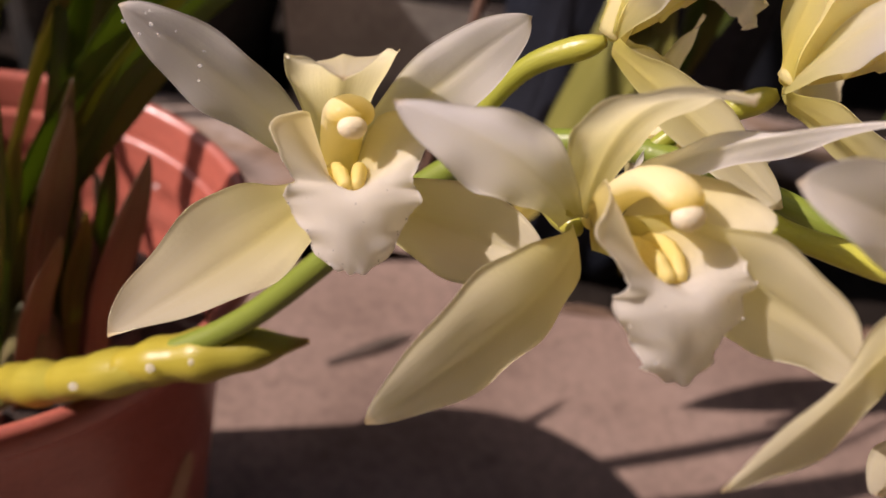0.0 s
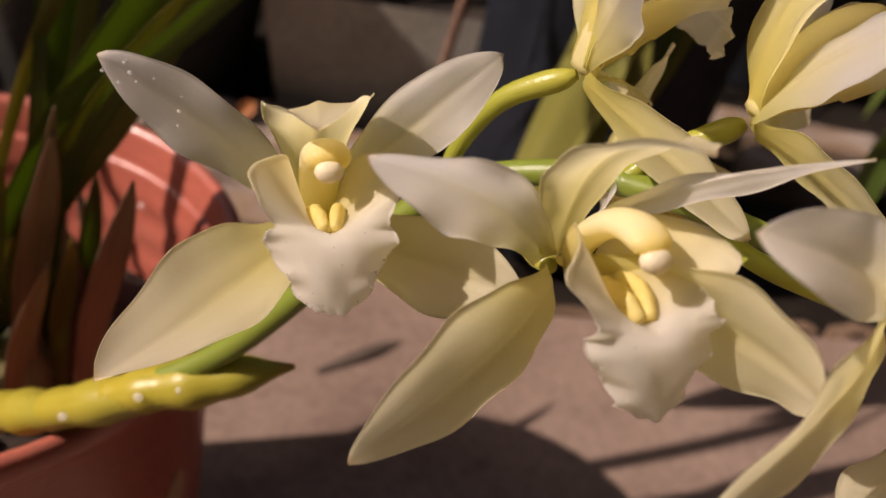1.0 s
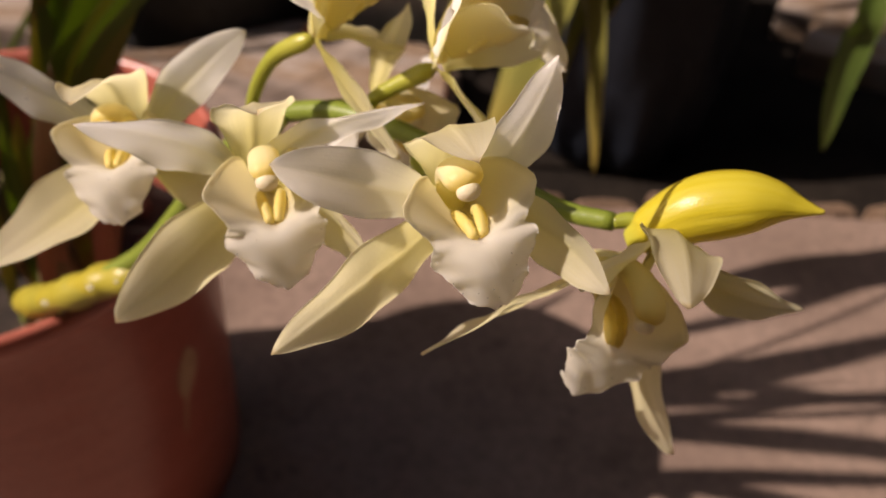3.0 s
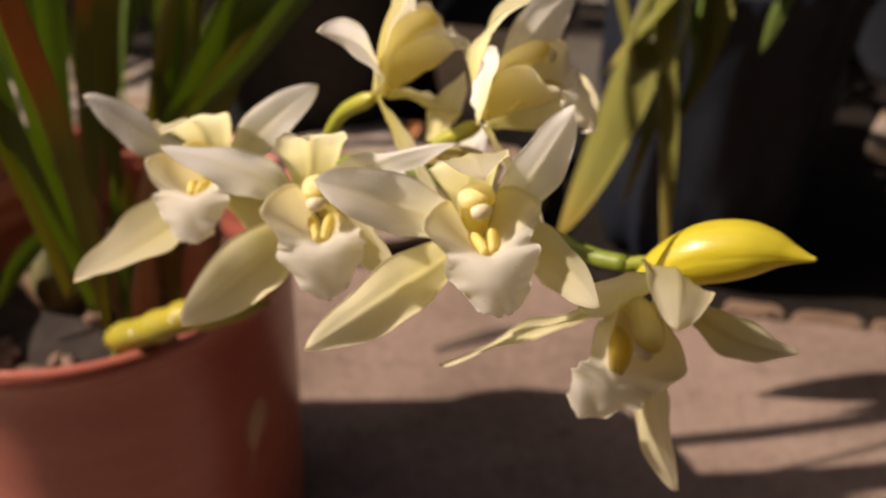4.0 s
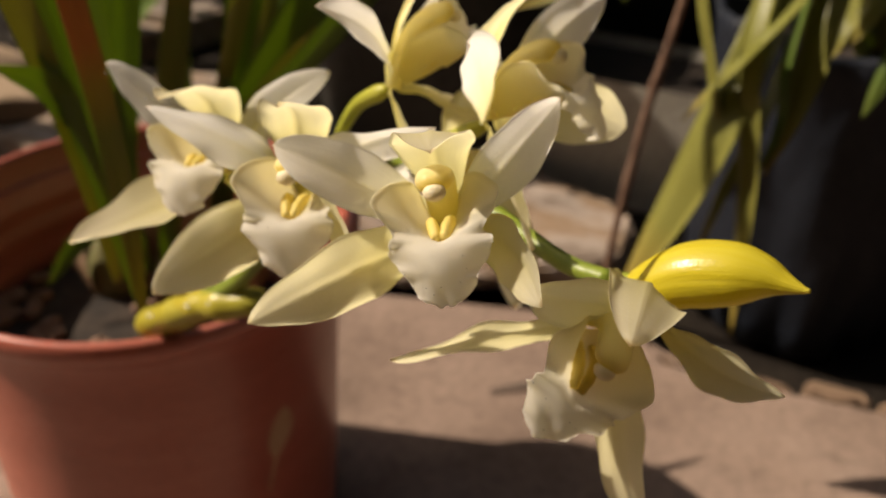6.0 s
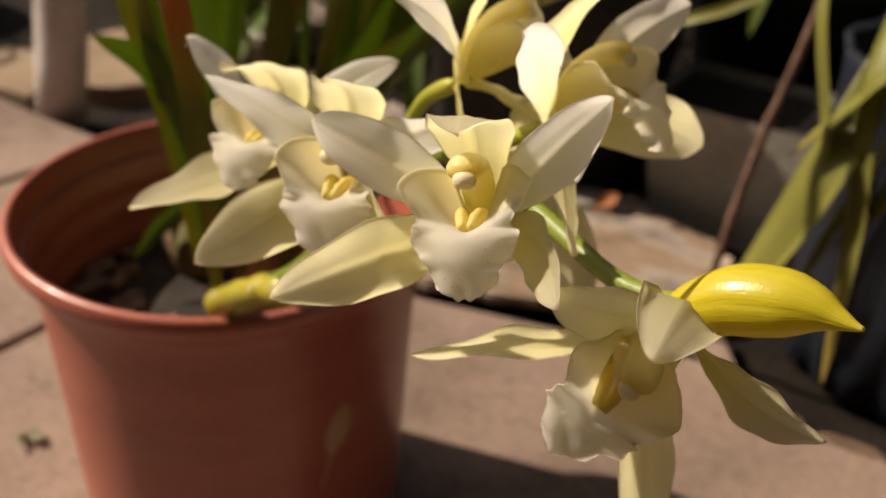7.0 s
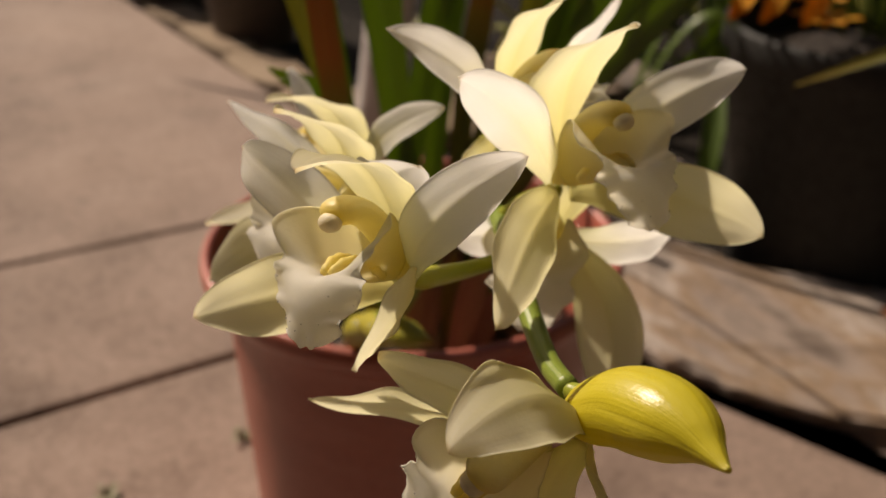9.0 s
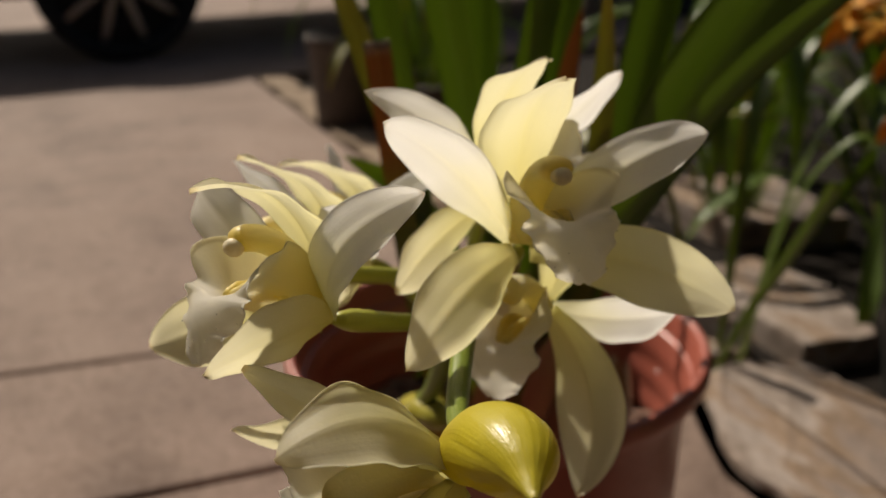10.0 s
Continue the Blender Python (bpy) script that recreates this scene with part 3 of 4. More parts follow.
LIP_ROWS = 0.001 * np.array([
    # height, reach, half-width, rise and lean of the margins, outward flare: throat first, apex last
    (-1.0, 6.0, 4.6, 6.5, 0.0, 0.0), (-1.2, 12.0, 6.0, 13.0, -1.0, 0.0), (-0.8, 18.0, 7.2, 17.0, -0.5, 1.0), (0.0, 23.5, 8.6, 17.0, 2.5, 4.0), (0.8, 28.0, 9.6, 13.2, 4.0, 7.2),
    (1.6, 31.5, 9.8, 7.0, 3.0, 4.8), (2.2, 34.2, 10.2, 2.0, 1.0, 1.8), (1.8, 36.5, 12.2, 0.0, 0.0, 1.4), (-0.5, 38.3, 13.0, -0.2, -0.8, 0.6), (-4.0, 39.3, 11.6, 0.0, -1.3, 0.0),
    (-7.0, 39.6, 9.4, 0.0, -1.2, 0.0), (-10.2, 39.5, 8.1, 0.0, -0.8, 0.0), (-13.0, 39.1, 7.0, 0.2, -0.3, 0.0), (-14.9, 38.5, 4.6, 0.4, 0.2, 0.0)])


def lip_grid(at, k):
    """The lip as a thin body: an open throat between two raised side lobes, and a hanging ruffled mid-lobe."""
    count, cols = 64, 45
    table = np.concatenate([spline(LIP_ROWS[:, :3], count), spline(LIP_ROWS[:, 3:], count)], axis=1)
    mid = np.zeros((count, cols, 3))
    ph = [prng.uniform(0, 6.28) for _ in range(8)]
    for i, (y, z, w, rise, lean, flare) in enumerate(table):
        s = i / (count - 1)
        lobe = max(0.0, min(1.0, (s - 0.48) / 0.12))
        end = max(0.0, (s - 0.86) / 0.14)
        frill = [prng.uniform(-0.0002, 0.0002), prng.uniform(-0.0002, 0.0002)]
        for j in range(cols):
            v = 2 * j / (cols - 1) - 1
            a = abs(v)
            sd = 2.1 if v > 0 else 0.0
            wave = math.sin(30 * s + ph[0] + sd) + 0.5 * math.sin(53 * s + ph[1] + 2 * sd)
            ruffle = a ** 3 * 0.0010 * wave * min(1, 3 * s)
            dimple = 0.0005 * lobe * (math.sin(5 * v + 17 * s + ph[6]) + 0.5 * math.cos(4 * v - 13 * s + ph[7])) * (1 - a * a)
            x = v * w * (1 + a ** 5 * (0.028 * math.sin(41 * s + ph[2] + sd) + 0.007 * math.sin(118 * s + ph[4]))) + math.copysign((flare + frill[v > 0] * a ** 6) * a ** 5, v)
            yy = y + rise * a ** 2.1 + (1 - lobe) * (0.5 * ruffle - 0.0012 * math.exp(-(v / 0.25) ** 2) * (s > 0.2)) + end * (0.0003 * math.sin(11 * v + ph[5]) + 0.0016 * a ** 3)
            zz = z + lean * a ** 2 - 0.0022 * lobe * a ** 2.5 + ruffle + dimple + frill[v <= 0] * a ** 8
            mid[i, j] = at(x, yy, zz)
    along = np.gradient(mid, axis=0)
    across = np.gradient(mid, axis=1)
    nor = np.cross(along, across)
    nor /= np.linalg.norm(nor, axis=2)[:, :, None] + 1e-12
    h = 0.00042 * k * np.sqrt(np.maximum(0.08, 1 - np.linspace(-1, 1, cols) ** 2))[None, :, None]
    return mid + h * nor, mid - h * nor


def flower(c, facing, pedicel, petals, lip_dir, lip_roll=0.0, lip_scale=1.0, lip_at=None, young=False, hood=1.0):
    """One bloom: pedicel, five tepals, lip, crest and column, round its centre c."""
    c = np.asarray(c, float)
    line = spline([*pedicel, c], 24)
    stalk = tube("flower", line, [(0.0022 + 0.0013 * (i / 23) ** 2) * (1 - 0.6 * max(0, (i - 20) / 3) ** 2) for i in range(24)], M_PEDICEL, orchid, "cream-white cymbidium bloom on a green stalk", 12)
    for name, tip, mid, twist, half, cup in petals:
        mid = np.asarray(mid, float)
        base = c + 0.003 * unit(mid - c)
        # young: petals take the sepal yellow, imitating sun filtered through several petals
        petal(name, base, mid, tip, facing, twist, half, cup, stalk, prng, mat=M_PETAL if name == "petal" and not young else M_SEPAL)
    f = unit(lip_dir)
    u = np.array((0, 0, 1.0))
    u = unit(u - (u @ f) * f)
    r = np.cross(f, u)
    cr, sr = math.cos(lip_roll), math.sin(lip_roll)
    r, u = cr * r + sr * u, cr * u - sr * r
    k = lip_scale
    o = c if lip_at is None else np.asarray(lip_at, float)

    def at(x, y, z):
        return o + k * (x * r + y * u + z * f)

    front, back = lip_grid(at, k)
    sheet("lip", front, back, M_LIP, stalk, "white ruffled lip with raised side lobes")
    rows, cols = front.shape[:2]
    for q in range(22):
        i = prng.randint(rows // 2, rows - 1)
        j = prng.choice((0, 0, 1, 2, cols - 3, cols - 2, cols - 1, cols - 1)) if q % 3 else prng.randint(6, cols - 7)
        size = prng.uniform(0.00012, 0.00028)
        ellipsoid("dew_drop", (front[i, j] + back[i, j]) / 2 + 0.0004 * f, f, 2 * size, size, M_WATER, stalk, "", 6, 5)
    for sgn in (-1, 1):
        ln = spline([at(sgn * 0.0026, 0.0004, 0.013), at(sgn * 0.0029, 0.0032, 0.0185), at(sgn * 0.0026, 0.0044, 0.0235), at(sgn * 0.0018, 0.0038, 0.0285), at(sgn * 0.0011, 0.0016, 0.0318)], 20)
        tube("crest", ln, [k * (0.0006 + 0.0010 * math.sin(math.pi * min(1, 0.10 + 0.66 * i / 19)) + 0.00013 * math.sin(1.9 * i)) for i in range(20)], M_CREST, stalk, "bright yellow ridge on the lip", 14, up=u, flat=1.25)
    col = spline([at(0, 0.0005, 0.002), at(0, 0.0072, 0.0072), at(0, 0.0124, 0.0130), at(0, 0.0158, 0.0190), at(0, 0.0172, 0.0250), at(0, 0.0166, 0.0300), at(0, 0.0152, 0.0325)], 30)
    rad = [hood * k * (0.0043 + 0.0009 * math.sin(math.pi * 0.5 * min(1, i / 20)) - 0.0034 * max(0, (i - 21) / 8) ** 2.6) for i in range(30)]
    tube("column", col, rad, M_COLUMN, stalk, "arched cream-yellow column", 28, up=u, flat=0.68)
    ellipsoid("anther_cap", at(0, 0.0142, 0.0322), at(1, 0, 0) - o, 0.0062 * k, 0.0025 * k, M_ANTHER, stalk, "rounded ivory anther cap", 16, 12)
    return stalk


# tepals: kind, tip, middle control, twist, half-width, cup
flower_a = flower((0.1764, -0.1357, 0.3283), (0.15, -0.90, 0.35), [(0.184, -0.107, 0.296), (0.184, -0.120, 0.312)], [
    ("petal", (0.1280, -0.1386, 0.3640), (0.1520, -0.1388, 0.3531), -0.34, 0.0090, 0.19),
    ("petal", (0.2153, -0.1213, 0.3708), (0.1987, -0.1419, 0.3642), -0.25, 0.0084, 0.16),
    ("sepal", (0.1389, -0.1828, 0.3117), (0.1660, -0.1510, 0.3203), 0.80, 0.0140, 0.45),
    ("sepal", (0.2256, -0.1651, 0.3360), (0.2089, -0.1540, 0.3314), -0.15, 0.0110, 0.18),
    ("dorsal_sepal", (0.1793, -0.1705, 0.3718), (0.1751, -0.1345, 0.3699), 0.15, 0.0123, 0.03)], (0.180, -0.879, 0.442), -0.064, 0.982, (0.1775, -0.1365, 0.3294))
flower_b = flower((0.2287, -0.1689, 0.3475), (0.45, -0.80, 0.30), [(0.222, -0.112, 0.333), (0.222, -0.135, 0.338)], [
    ("petal", (0.1895, -0.1879, 0.3784), (0.2160, -0.1687, 0.3641), -0.59, 0.0090, 0.33),
    ("petal", (0.2803, -0.1735, 0.3850), (0.2405, -0.1601, 0.3658), 0.56, 0.0110, 0.18),
    ("sepal", (0.1934, -0.2022, 0.3193), (0.2250, -0.1936, 0.3460), 0.00, 0.0117, -0.10),
    ("sepal", (0.2732, -0.2082, 0.3543), (0.2614, -0.1873, 0.3571), 0.44, 0.0145, 0.09),
    ("dorsal_sepal", (0.2432, -0.1958, 0.3925), (0.2300, -0.1620, 0.3800), 0.00, 0.0115, 0.03)], (0.341, -0.917, 0.208), -0.044, 0.992, (0.2321, -0.1643, 0.3477), hood=0.82)
flower_c = flower((0.2893, -0.1824, 0.3586), (0.50, -0.80, 0.25), [(0.272, -0.136, 0.344), (0.276, -0.155, 0.347)], [
    ("petal", (0.2489, -0.2076, 0.3872), (0.2725, -0.2084, 0.3854), 0.31, 0.0085, 0.25),
    ("petal", (0.3134, -0.1651, 0.3971), (0.3093, -0.1939, 0.3895), -0.07, 0.0083, 0.18),
    ("sepal", (0.2494, -0.2266, 0.3418), (0.2806, -0.2082, 0.3615), 0.02, 0.0111, 0.17),
    ("sepal", (0.3303, -0.2216, 0.3704), (0.3161, -0.1960, 0.3723), -0.58, 0.0085, 0.29),
    ("dorsal_sepal", (0.2987, -0.2162, 0.4002), (0.2841, -0.1885, 0.4025), -0.22, 0.0112, 0.04)], (0.329, -0.875, 0.355), -0.172, 0.956, (0.2896, -0.1840, 0.3614))
# Petals yellowed here to stand for sunlight glowing through neighbouring petals.
flower_d = flower((0.3457, -0.1698, 0.3420), (0.30, -0.85, -0.40), [(0.334, -0.166, 0.345), (0.340, -0.166, 0.346)], [
    ("sepal", (0.2851, -0.2111, 0.3306), (0.3151, -0.1815, 0.3295), -0.33, 0.0150, 0.09),
    ("petal", (0.3877, -0.1822, 0.3340), (0.3677, -0.1869, 0.3346), -0.15, 0.0099, 0.22),
    ("dorsal_sepal", (0.3507, -0.2124, 0.3597), (0.3493, -0.1886, 0.3712), -0.52, 0.0112, 0.28),
    ("petal", (0.3256, -0.2130, 0.3678), (0.3344, -0.1949, 0.3536), 0.29, 0.0105, 0.19),
    ("sepal", (0.3607, -0.1979, 0.2825), (0.3363, -0.1872, 0.3137), -0.39, 0.0116, 0.18)], (0.165, -0.970, -0.177), 0.58, 1.0, (0.3296, -0.1685, 0.3338), young=True)
flower_e = flower((0.2345, -0.1135, 0.3655), (0.60, 0.60, 0.30), [(0.207, -0.109, 0.322), (0.210, -0.108, 0.338), (0.219, -0.109, 0.354)], [
    ("petal", (0.2301, -0.1525, 0.4058), (0.2417, -0.1236, 0.3933), -0.39, 0.0085, 0.23),
    ("petal", (0.2320, -0.0615, 0.4040), (0.2417, -0.0876, 0.3923), 0.15, 0.0120, 0.27),
    ("dorsal_sepal", (0.2619, -0.1063, 0.4168), (0.2365, -0.1101, 0.4071), -0.43, 0.0129, 0.06),
    ("sepal", (0.2709, -0.1587, 0.3549), (0.2543, -0.1412, 0.3626), -0.17, 0.0092, 0.11),
    ("sepal", (0.2560, -0.0800, 0.3450), (0.2500, -0.1000, 0.3620), 0.10, 0.0105, 0.15)], (0.75, 0.42, 0.42))
flower_f = flower((0.2755, -0.1215, 0.3635), (0.85, 0.20, 0.30), [(0.249, -0.124, 0.343), (0.258, -0.122, 0.352)], [
    ("petal", (0.2857, -0.1654, 0.4083), (0.2820, -0.1430, 0.3963), -0.71, 0.0090, 0.20),
    ("dorsal_sepal", (0.3001, -0.1207, 0.4173), (0.2701, -0.1214, 0.4078), -0.17, 0.0132, 0.10),
    ("petal", (0.2995, -0.0754, 0.3984), (0.2892, -0.0948, 0.3943), -0.78, 0.0090, 0.25),
    ("sepal", (0.3121, -0.0715, 0.3491), (0.2974, -0.0936, 0.3669), 0.27, 0.0118, 0.20),
    ("sepal", (0.3104, -0.1705, 0.3507), (0.2922, -0.1456, 0.3652), 0.27, 0.0112, 0.15)], (0.913, -0.018, 0.407), 0.074, 0.992, (0.2751, -0.1215, 0.3659))
flower_g = flower((0.2490, -0.0990, 0.3310), (0.80, -0.40, 0.05), [(0.226, -0.112, 0.335), (0.236, -0.106, 0.334)], [
    ("petal", (0.2650, -0.0560, 0.3270), (0.2640, -0.0800, 0.3250), 0.10, 0.0095, 0.22),
    ("sepal", (0.2850, -0.1055, 0.2797), (0.2830, -0.0900, 0.3130), -0.20, 0.0115, 0.30),
    ("petal", (0.2420, -0.1380, 0.3380), (0.2520, -0.1200, 0.3380), 0.00, 0.0090, 0.22),
    ("dorsal_sepal", (0.2620, -0.0900, 0.3680), (0.2560, -0.0940, 0.3520), 0.00, 0.0095, 0.15)], (0.60, -0.75, -0.05))

# the fat yellow bud at the end of the spray
bud_line = spline([(0.3384, -0.1698, 0.3418), (0.3420, -0.1695, 0.3440), (0.3457, -0.1689, 0.3472), (0.3540, -0.1683, 0.3535), (0.3609, -0.1683, 0.3567), (0.3690, -0.1692, 0.3596), (0.3753, -0.1705, 0.3612), (0.3805, -0.1722, 0.3618), (0.3850, -0.1738, 0.3623), (0.3868, -0.1745, 0.3628)], 46)
bud_shape = spline([(q, 0, 0) for q in (0.0032, 0.0056, 0.0077, 0.0094, 0.0099, 0.0088, 0.0062, 0.0033, 0.0013, 0.0006)], 46)
bud_rad = [float(r) for r in bud_shape[:, 0]]
tube("flower_bud", bud_line, bud_rad, M_BUD, orchid, "plump glossy yellow unopened bud", 72, flat=0.94, seams=0.018)

for q in ((0.100, -0.110, 0.2185), (0.125, -0.111, 0.2330), (0.138, -0.110, 0.2375)):
    ellipsoid("water_drop", q, (0.1, -0.7, 0.6), 0.0022, 0.0016, M_WATER, orchid, "clear water drop", 10, 7)

# dew on one petal
for k in range(11):
    s, v = 0.55 + 0.4 * prng.random(), prng.uniform(-0.6, 0.6)
    p = bezier(((0.1750, -0.1360, 0.3310), (0.1520, -0.1388, 0.3531), (0.1280, -0.1386, 0.3640)), s)
    nrm = unit((0.10, -0.93, 0.30))
    sd = unit(np.cross(unit((-0.048, -0.003, 0.035)), nrm))
    q = p + sd * v * 0.0066 + nrm * 0.0010
    ellipsoid("dew_drop", q, nrm, 0.0005, prng.uniform(0.00025, 0.00055), M_WATER, flower_a, "", 8, 6)

# ---- bulbs and leaves of the orchid ----
for x, y, h, r in ((0.012, 0.020, 0.075, 0.021), (-0.044, 0.012, 0.050, 0.018), (-0.050, 0.042, 0.065, 0.019), (0.030, 0.060, 0.055, 0.017), (0.042, -0.012, 0.05, 0.015)):
    line = [(x, y, 0.112 + h * t) for t in (0, 0.15, 0.35, 0.55, 0.75, 0.9, 1.0)]
    tube("pseudobulb", line, [r * q for q in (0.75, 0.95, 1.0, 0.92, 0.7, 0.45, 0.25)], M_BULB, orchid, "ribbed green-brown pseudobulb", 18)
    for k in range(3):
        a = prng.uniform(0, 6.28)
        b = np.array((x + 0.8 * r * math.cos(a), y + 0.8 * r * math.sin(a), 0.112))
        strap_leaf("husk", [b, b + (0.006 * math.cos(a), 0.006 * math.sin(a), h * 0.6), b + (0.004 * math.cos(a), 0.004 * math.sin(a), h * prng.uniform(0.9, 1.4))], 0.009, (math.cos(a), math.sin(a), 0.1), orchid, M_HUSK, 0.3, label="brown papery husk")


def leaves(owner, rows):
    for points, half, facing, mat, cut in rows:
        strap_leaf("leaf", points, half, facing, owner, mat, cut=cut)


leaves(orchid, [
    ([(0.005, 0.020, 0.14), (0.055, 0.028, 0.245), (0.100, 0.034, 0.315), (0.150, 0.041, 0.385), (0.21, 0.055, 0.455), (0.29, 0.08, 0.52)], 0.0190, (0.45, -0.85, -0.25), M_LEAF, False),
    ([(0.030, 0.010, 0.14), (0.072, 0.012, 0.255), (0.120, 0.020, 0.315), (0.185, 0.031, 0.39), (0.27, 0.046, 0.46)], 0.0075, (0.5, -0.8, -0.3), M_LEAF, False),
    ([(-0.010, 0.066, 0.14), (0.028, 0.052, 0.25), (0.051, 0.040, 0.30), (0.080, 0.026, 0.365), (0.11, 0.008, 0.43)], 0.0065, (0.8, -0.5, 0.2), M_LEAF_OLD, False),
    ([(0.025, 0.035, 0.15), (0.040, 0.050, 0.25), (0.050, 0.065, 0.35), (0.060, 0.09, 0.47), (0.07, 0.13, 0.58)], 0.013, (0.7, -0.6, 0.3), M_LEAF, False),
    ([(0.012, 0.000, 0.13), (0.048, 0.012, 0.21), (0.082, 0.020, 0.27), (0.118, 0.028, 0.325)], 0.0120, (0.45, -0.85, -0.25), M_LEAF_OLD, False),
    ([(-0.020, 0.005, 0.15), (-0.012, 0.000, 0.22), (0.000, -0.020, 0.35), (0.004, -0.045, 0.46), (0.000, -0.08, 0.58)], 0.012, (0.9, -0.3, 0.3), M_LEAF, False),
    ([(-0.006, -0.012, 0.15), (-0.004, -0.005, 0.22), (-0.002, 0.022, 0.35), (0.00, 0.06, 0.50), (0.01, 0.12, 0.62)], 0.010, (0.9, -0.4, 0.2), M_LEAF, False),
    ([(0.015, -0.030, 0.15), (0.012, -0.048, 0.27), (0.004, -0.058, 0.35), (-0.012, -0.075, 0.46), (-0.04, -0.09, 0.56)], 0.008, (0.9, -0.4, 0.2), M_LEAF, False),
    ([(-0.010, -0.020, 0.15), (0.000, -0.045, 0.27), (0.012, -0.075, 0.36), (0.015, -0.11, 0.46)], 0.008, (0.9, -0.4, 0.2), M_LEAF_OLD, False),
    ([(0.000, 0.030, 0.15), (0.012, 0.028, 0.25), (0.028, 0.028, 0.33), (0.046, 0.032, 0.405)], 0.0075, (0.7, -0.7, 0.2), M_LEAF_DRY, False),
    ([(-0.050, 0.042, 0.15), (-0.055, 0.060, 0.28), (-0.060, 0.085, 0.42), (-0.07, 0.12, 0.55), (-0.08, 0.18, 0.64)], 0.013, (0.8, -0.5, 0.3), M_LEAF, False),
    ([(-0.045, 0.020, 0.15), (-0.055, 0.020, 0.28), (-0.065, 0.020, 0.42), (-0.09, 0.03, 0.55), (-0.14, 0.04, 0.64)], 0.012, (0.8, -0.4, 0.4), M_LEAF, False),
    ([(0.030, 0.020, 0.15), (0.052, 0.045, 0.25), (0.062, 0.090, 0.36), (0.068, 0.15, 0.47), (0.07, 0.22, 0.57)], 0.006, (0.7, -0.6, 0.3), M_LEAF_OLD, False),
    ([(0.000, 0.000, 0.15), (0.002, -0.025, 0.24), (0.010, -0.060, 0.30), (0.020, -0.100, 0.33)], 0.008, (0.8, -0.3, 0.5), M_LEAF, False),
    ([(-0.035, 0.050, 0.15), (-0.045, 0.085, 0.22), (-0.052, 0.115, 0.27), (-0.056, 0.134, 0.302)], 0.010, (0.8, -0.5, 0.3), M_LEAF_DRY, False),
    ([(-0.026, 0.025, 0.14), (-0.036, 0.006, 0.172), (-0.045, -0.015, 0.166), (-0.051, -0.039, 0.146)], 0.0065, (0.6, -0.3, 0.7), M_LEAF, False)])
strap_leaf("leaf_stub", [(0.030, -0.045, 0.14), (0.054, -0.068, 0.22), (0.066, -0.084, 0.31), (0.0628, -0.0925, 0.3964)], 0.0066, (0.9, -0.4, 0.2), orchid, M_LEAF_DRY, 0.5, 0.0022, True, "rust-brown dried leaf stub with a pale cut end")

# old leaf bases crowded round the bulbs
for k in range(14):
    u_, w_ = prng.random(), prng.random()
    b0 = np.array((0.022 + 0.045 * u_, -0.040 + 0.055 * w_, 0.115))
    b2 = b0 + (prng.uniform(0.004, 0.030), prng.uniform(-0.012, 0.030), prng.uniform(0.07, 0.15))
    strap_leaf("leaf_base", [b0, (b0 + b2) / 2 + (-0.003, 0.0, 0.004), b2], prng.uniform(0.0045, 0.0085), (0.7, -0.6, 0.2), orchid, (M_HUSK, M_HUSK, M_LEAF_OLD, M_LEAF)[k % 4], 0.4, label="brown dry leaf base" if k % 4 < 2 else "")

# ---- fallen things on the patio ----
fallen = strap_leaf("fallen_leaf", [(0.018, 0.570, FLOOR + 0.017), (0.030, 0.577, FLOOR + 0.027), (0.042, 0.583, FLOOR + 0.036)], 0.009, (0.3, -0.5, 0.8), None, M_FALLEN)
tagged(fallen, "curled orange-brown dead leaf lying on the flagstone", "dead leaf")
for x, y in ((-0.176, -0.188), (-0.182, -0.065), (0.115, 0.615)):
    weed = thing("weed", "tiny green weed sprouting on the paving", "weed", "weeds")
    for k in range(9):
        a = prng.uniform(0, 6.28)
        d = np.array((math.cos(a), math.sin(a), 0.0))
        b = np.array((x, y, FLOOR))
        strap_leaf("weed_leaf", [b, b + 0.006 * d + (0, 0, 0.006), b + 0.013 * d + (0, 0, 0.006)], 0.0028, (0, 0, 1), weed, M_WEED, 0.2, 0.0004)

for x, y, z, q in ((0.0640, 0.0990, 0.1570, 0.0016), (0.0580, 0.1010, 0.1530, 0.0012), (0.0175, 0.1150, 0.1500, 0.0018)):
    d = unit((-x, -y, 0.25))
    drop = ellipsoid("water_drop", np.array((x, y, z)), d, 1.3 * q, q, M_WATER, None, "", 12, 9)
    tagged(drop, "bright water drop on the pot's inner wall", "water drop", "water drops")
# thin dark tapered strip lying flat on the concrete
blade = strap_leaf("dark_strip", [(0.158, 0.226, FLOOR + 0.002), (0.190, 0.250, FLOOR + 0.005), (0.222, 0.277, FLOOR + 0.003)], 0.0035, (0, 0, 1), None, M_DARK_STRIP, 0.2, 0.0006)
tagged(blade, "thin dark tapered strip lying on the concrete", "dead leaf")

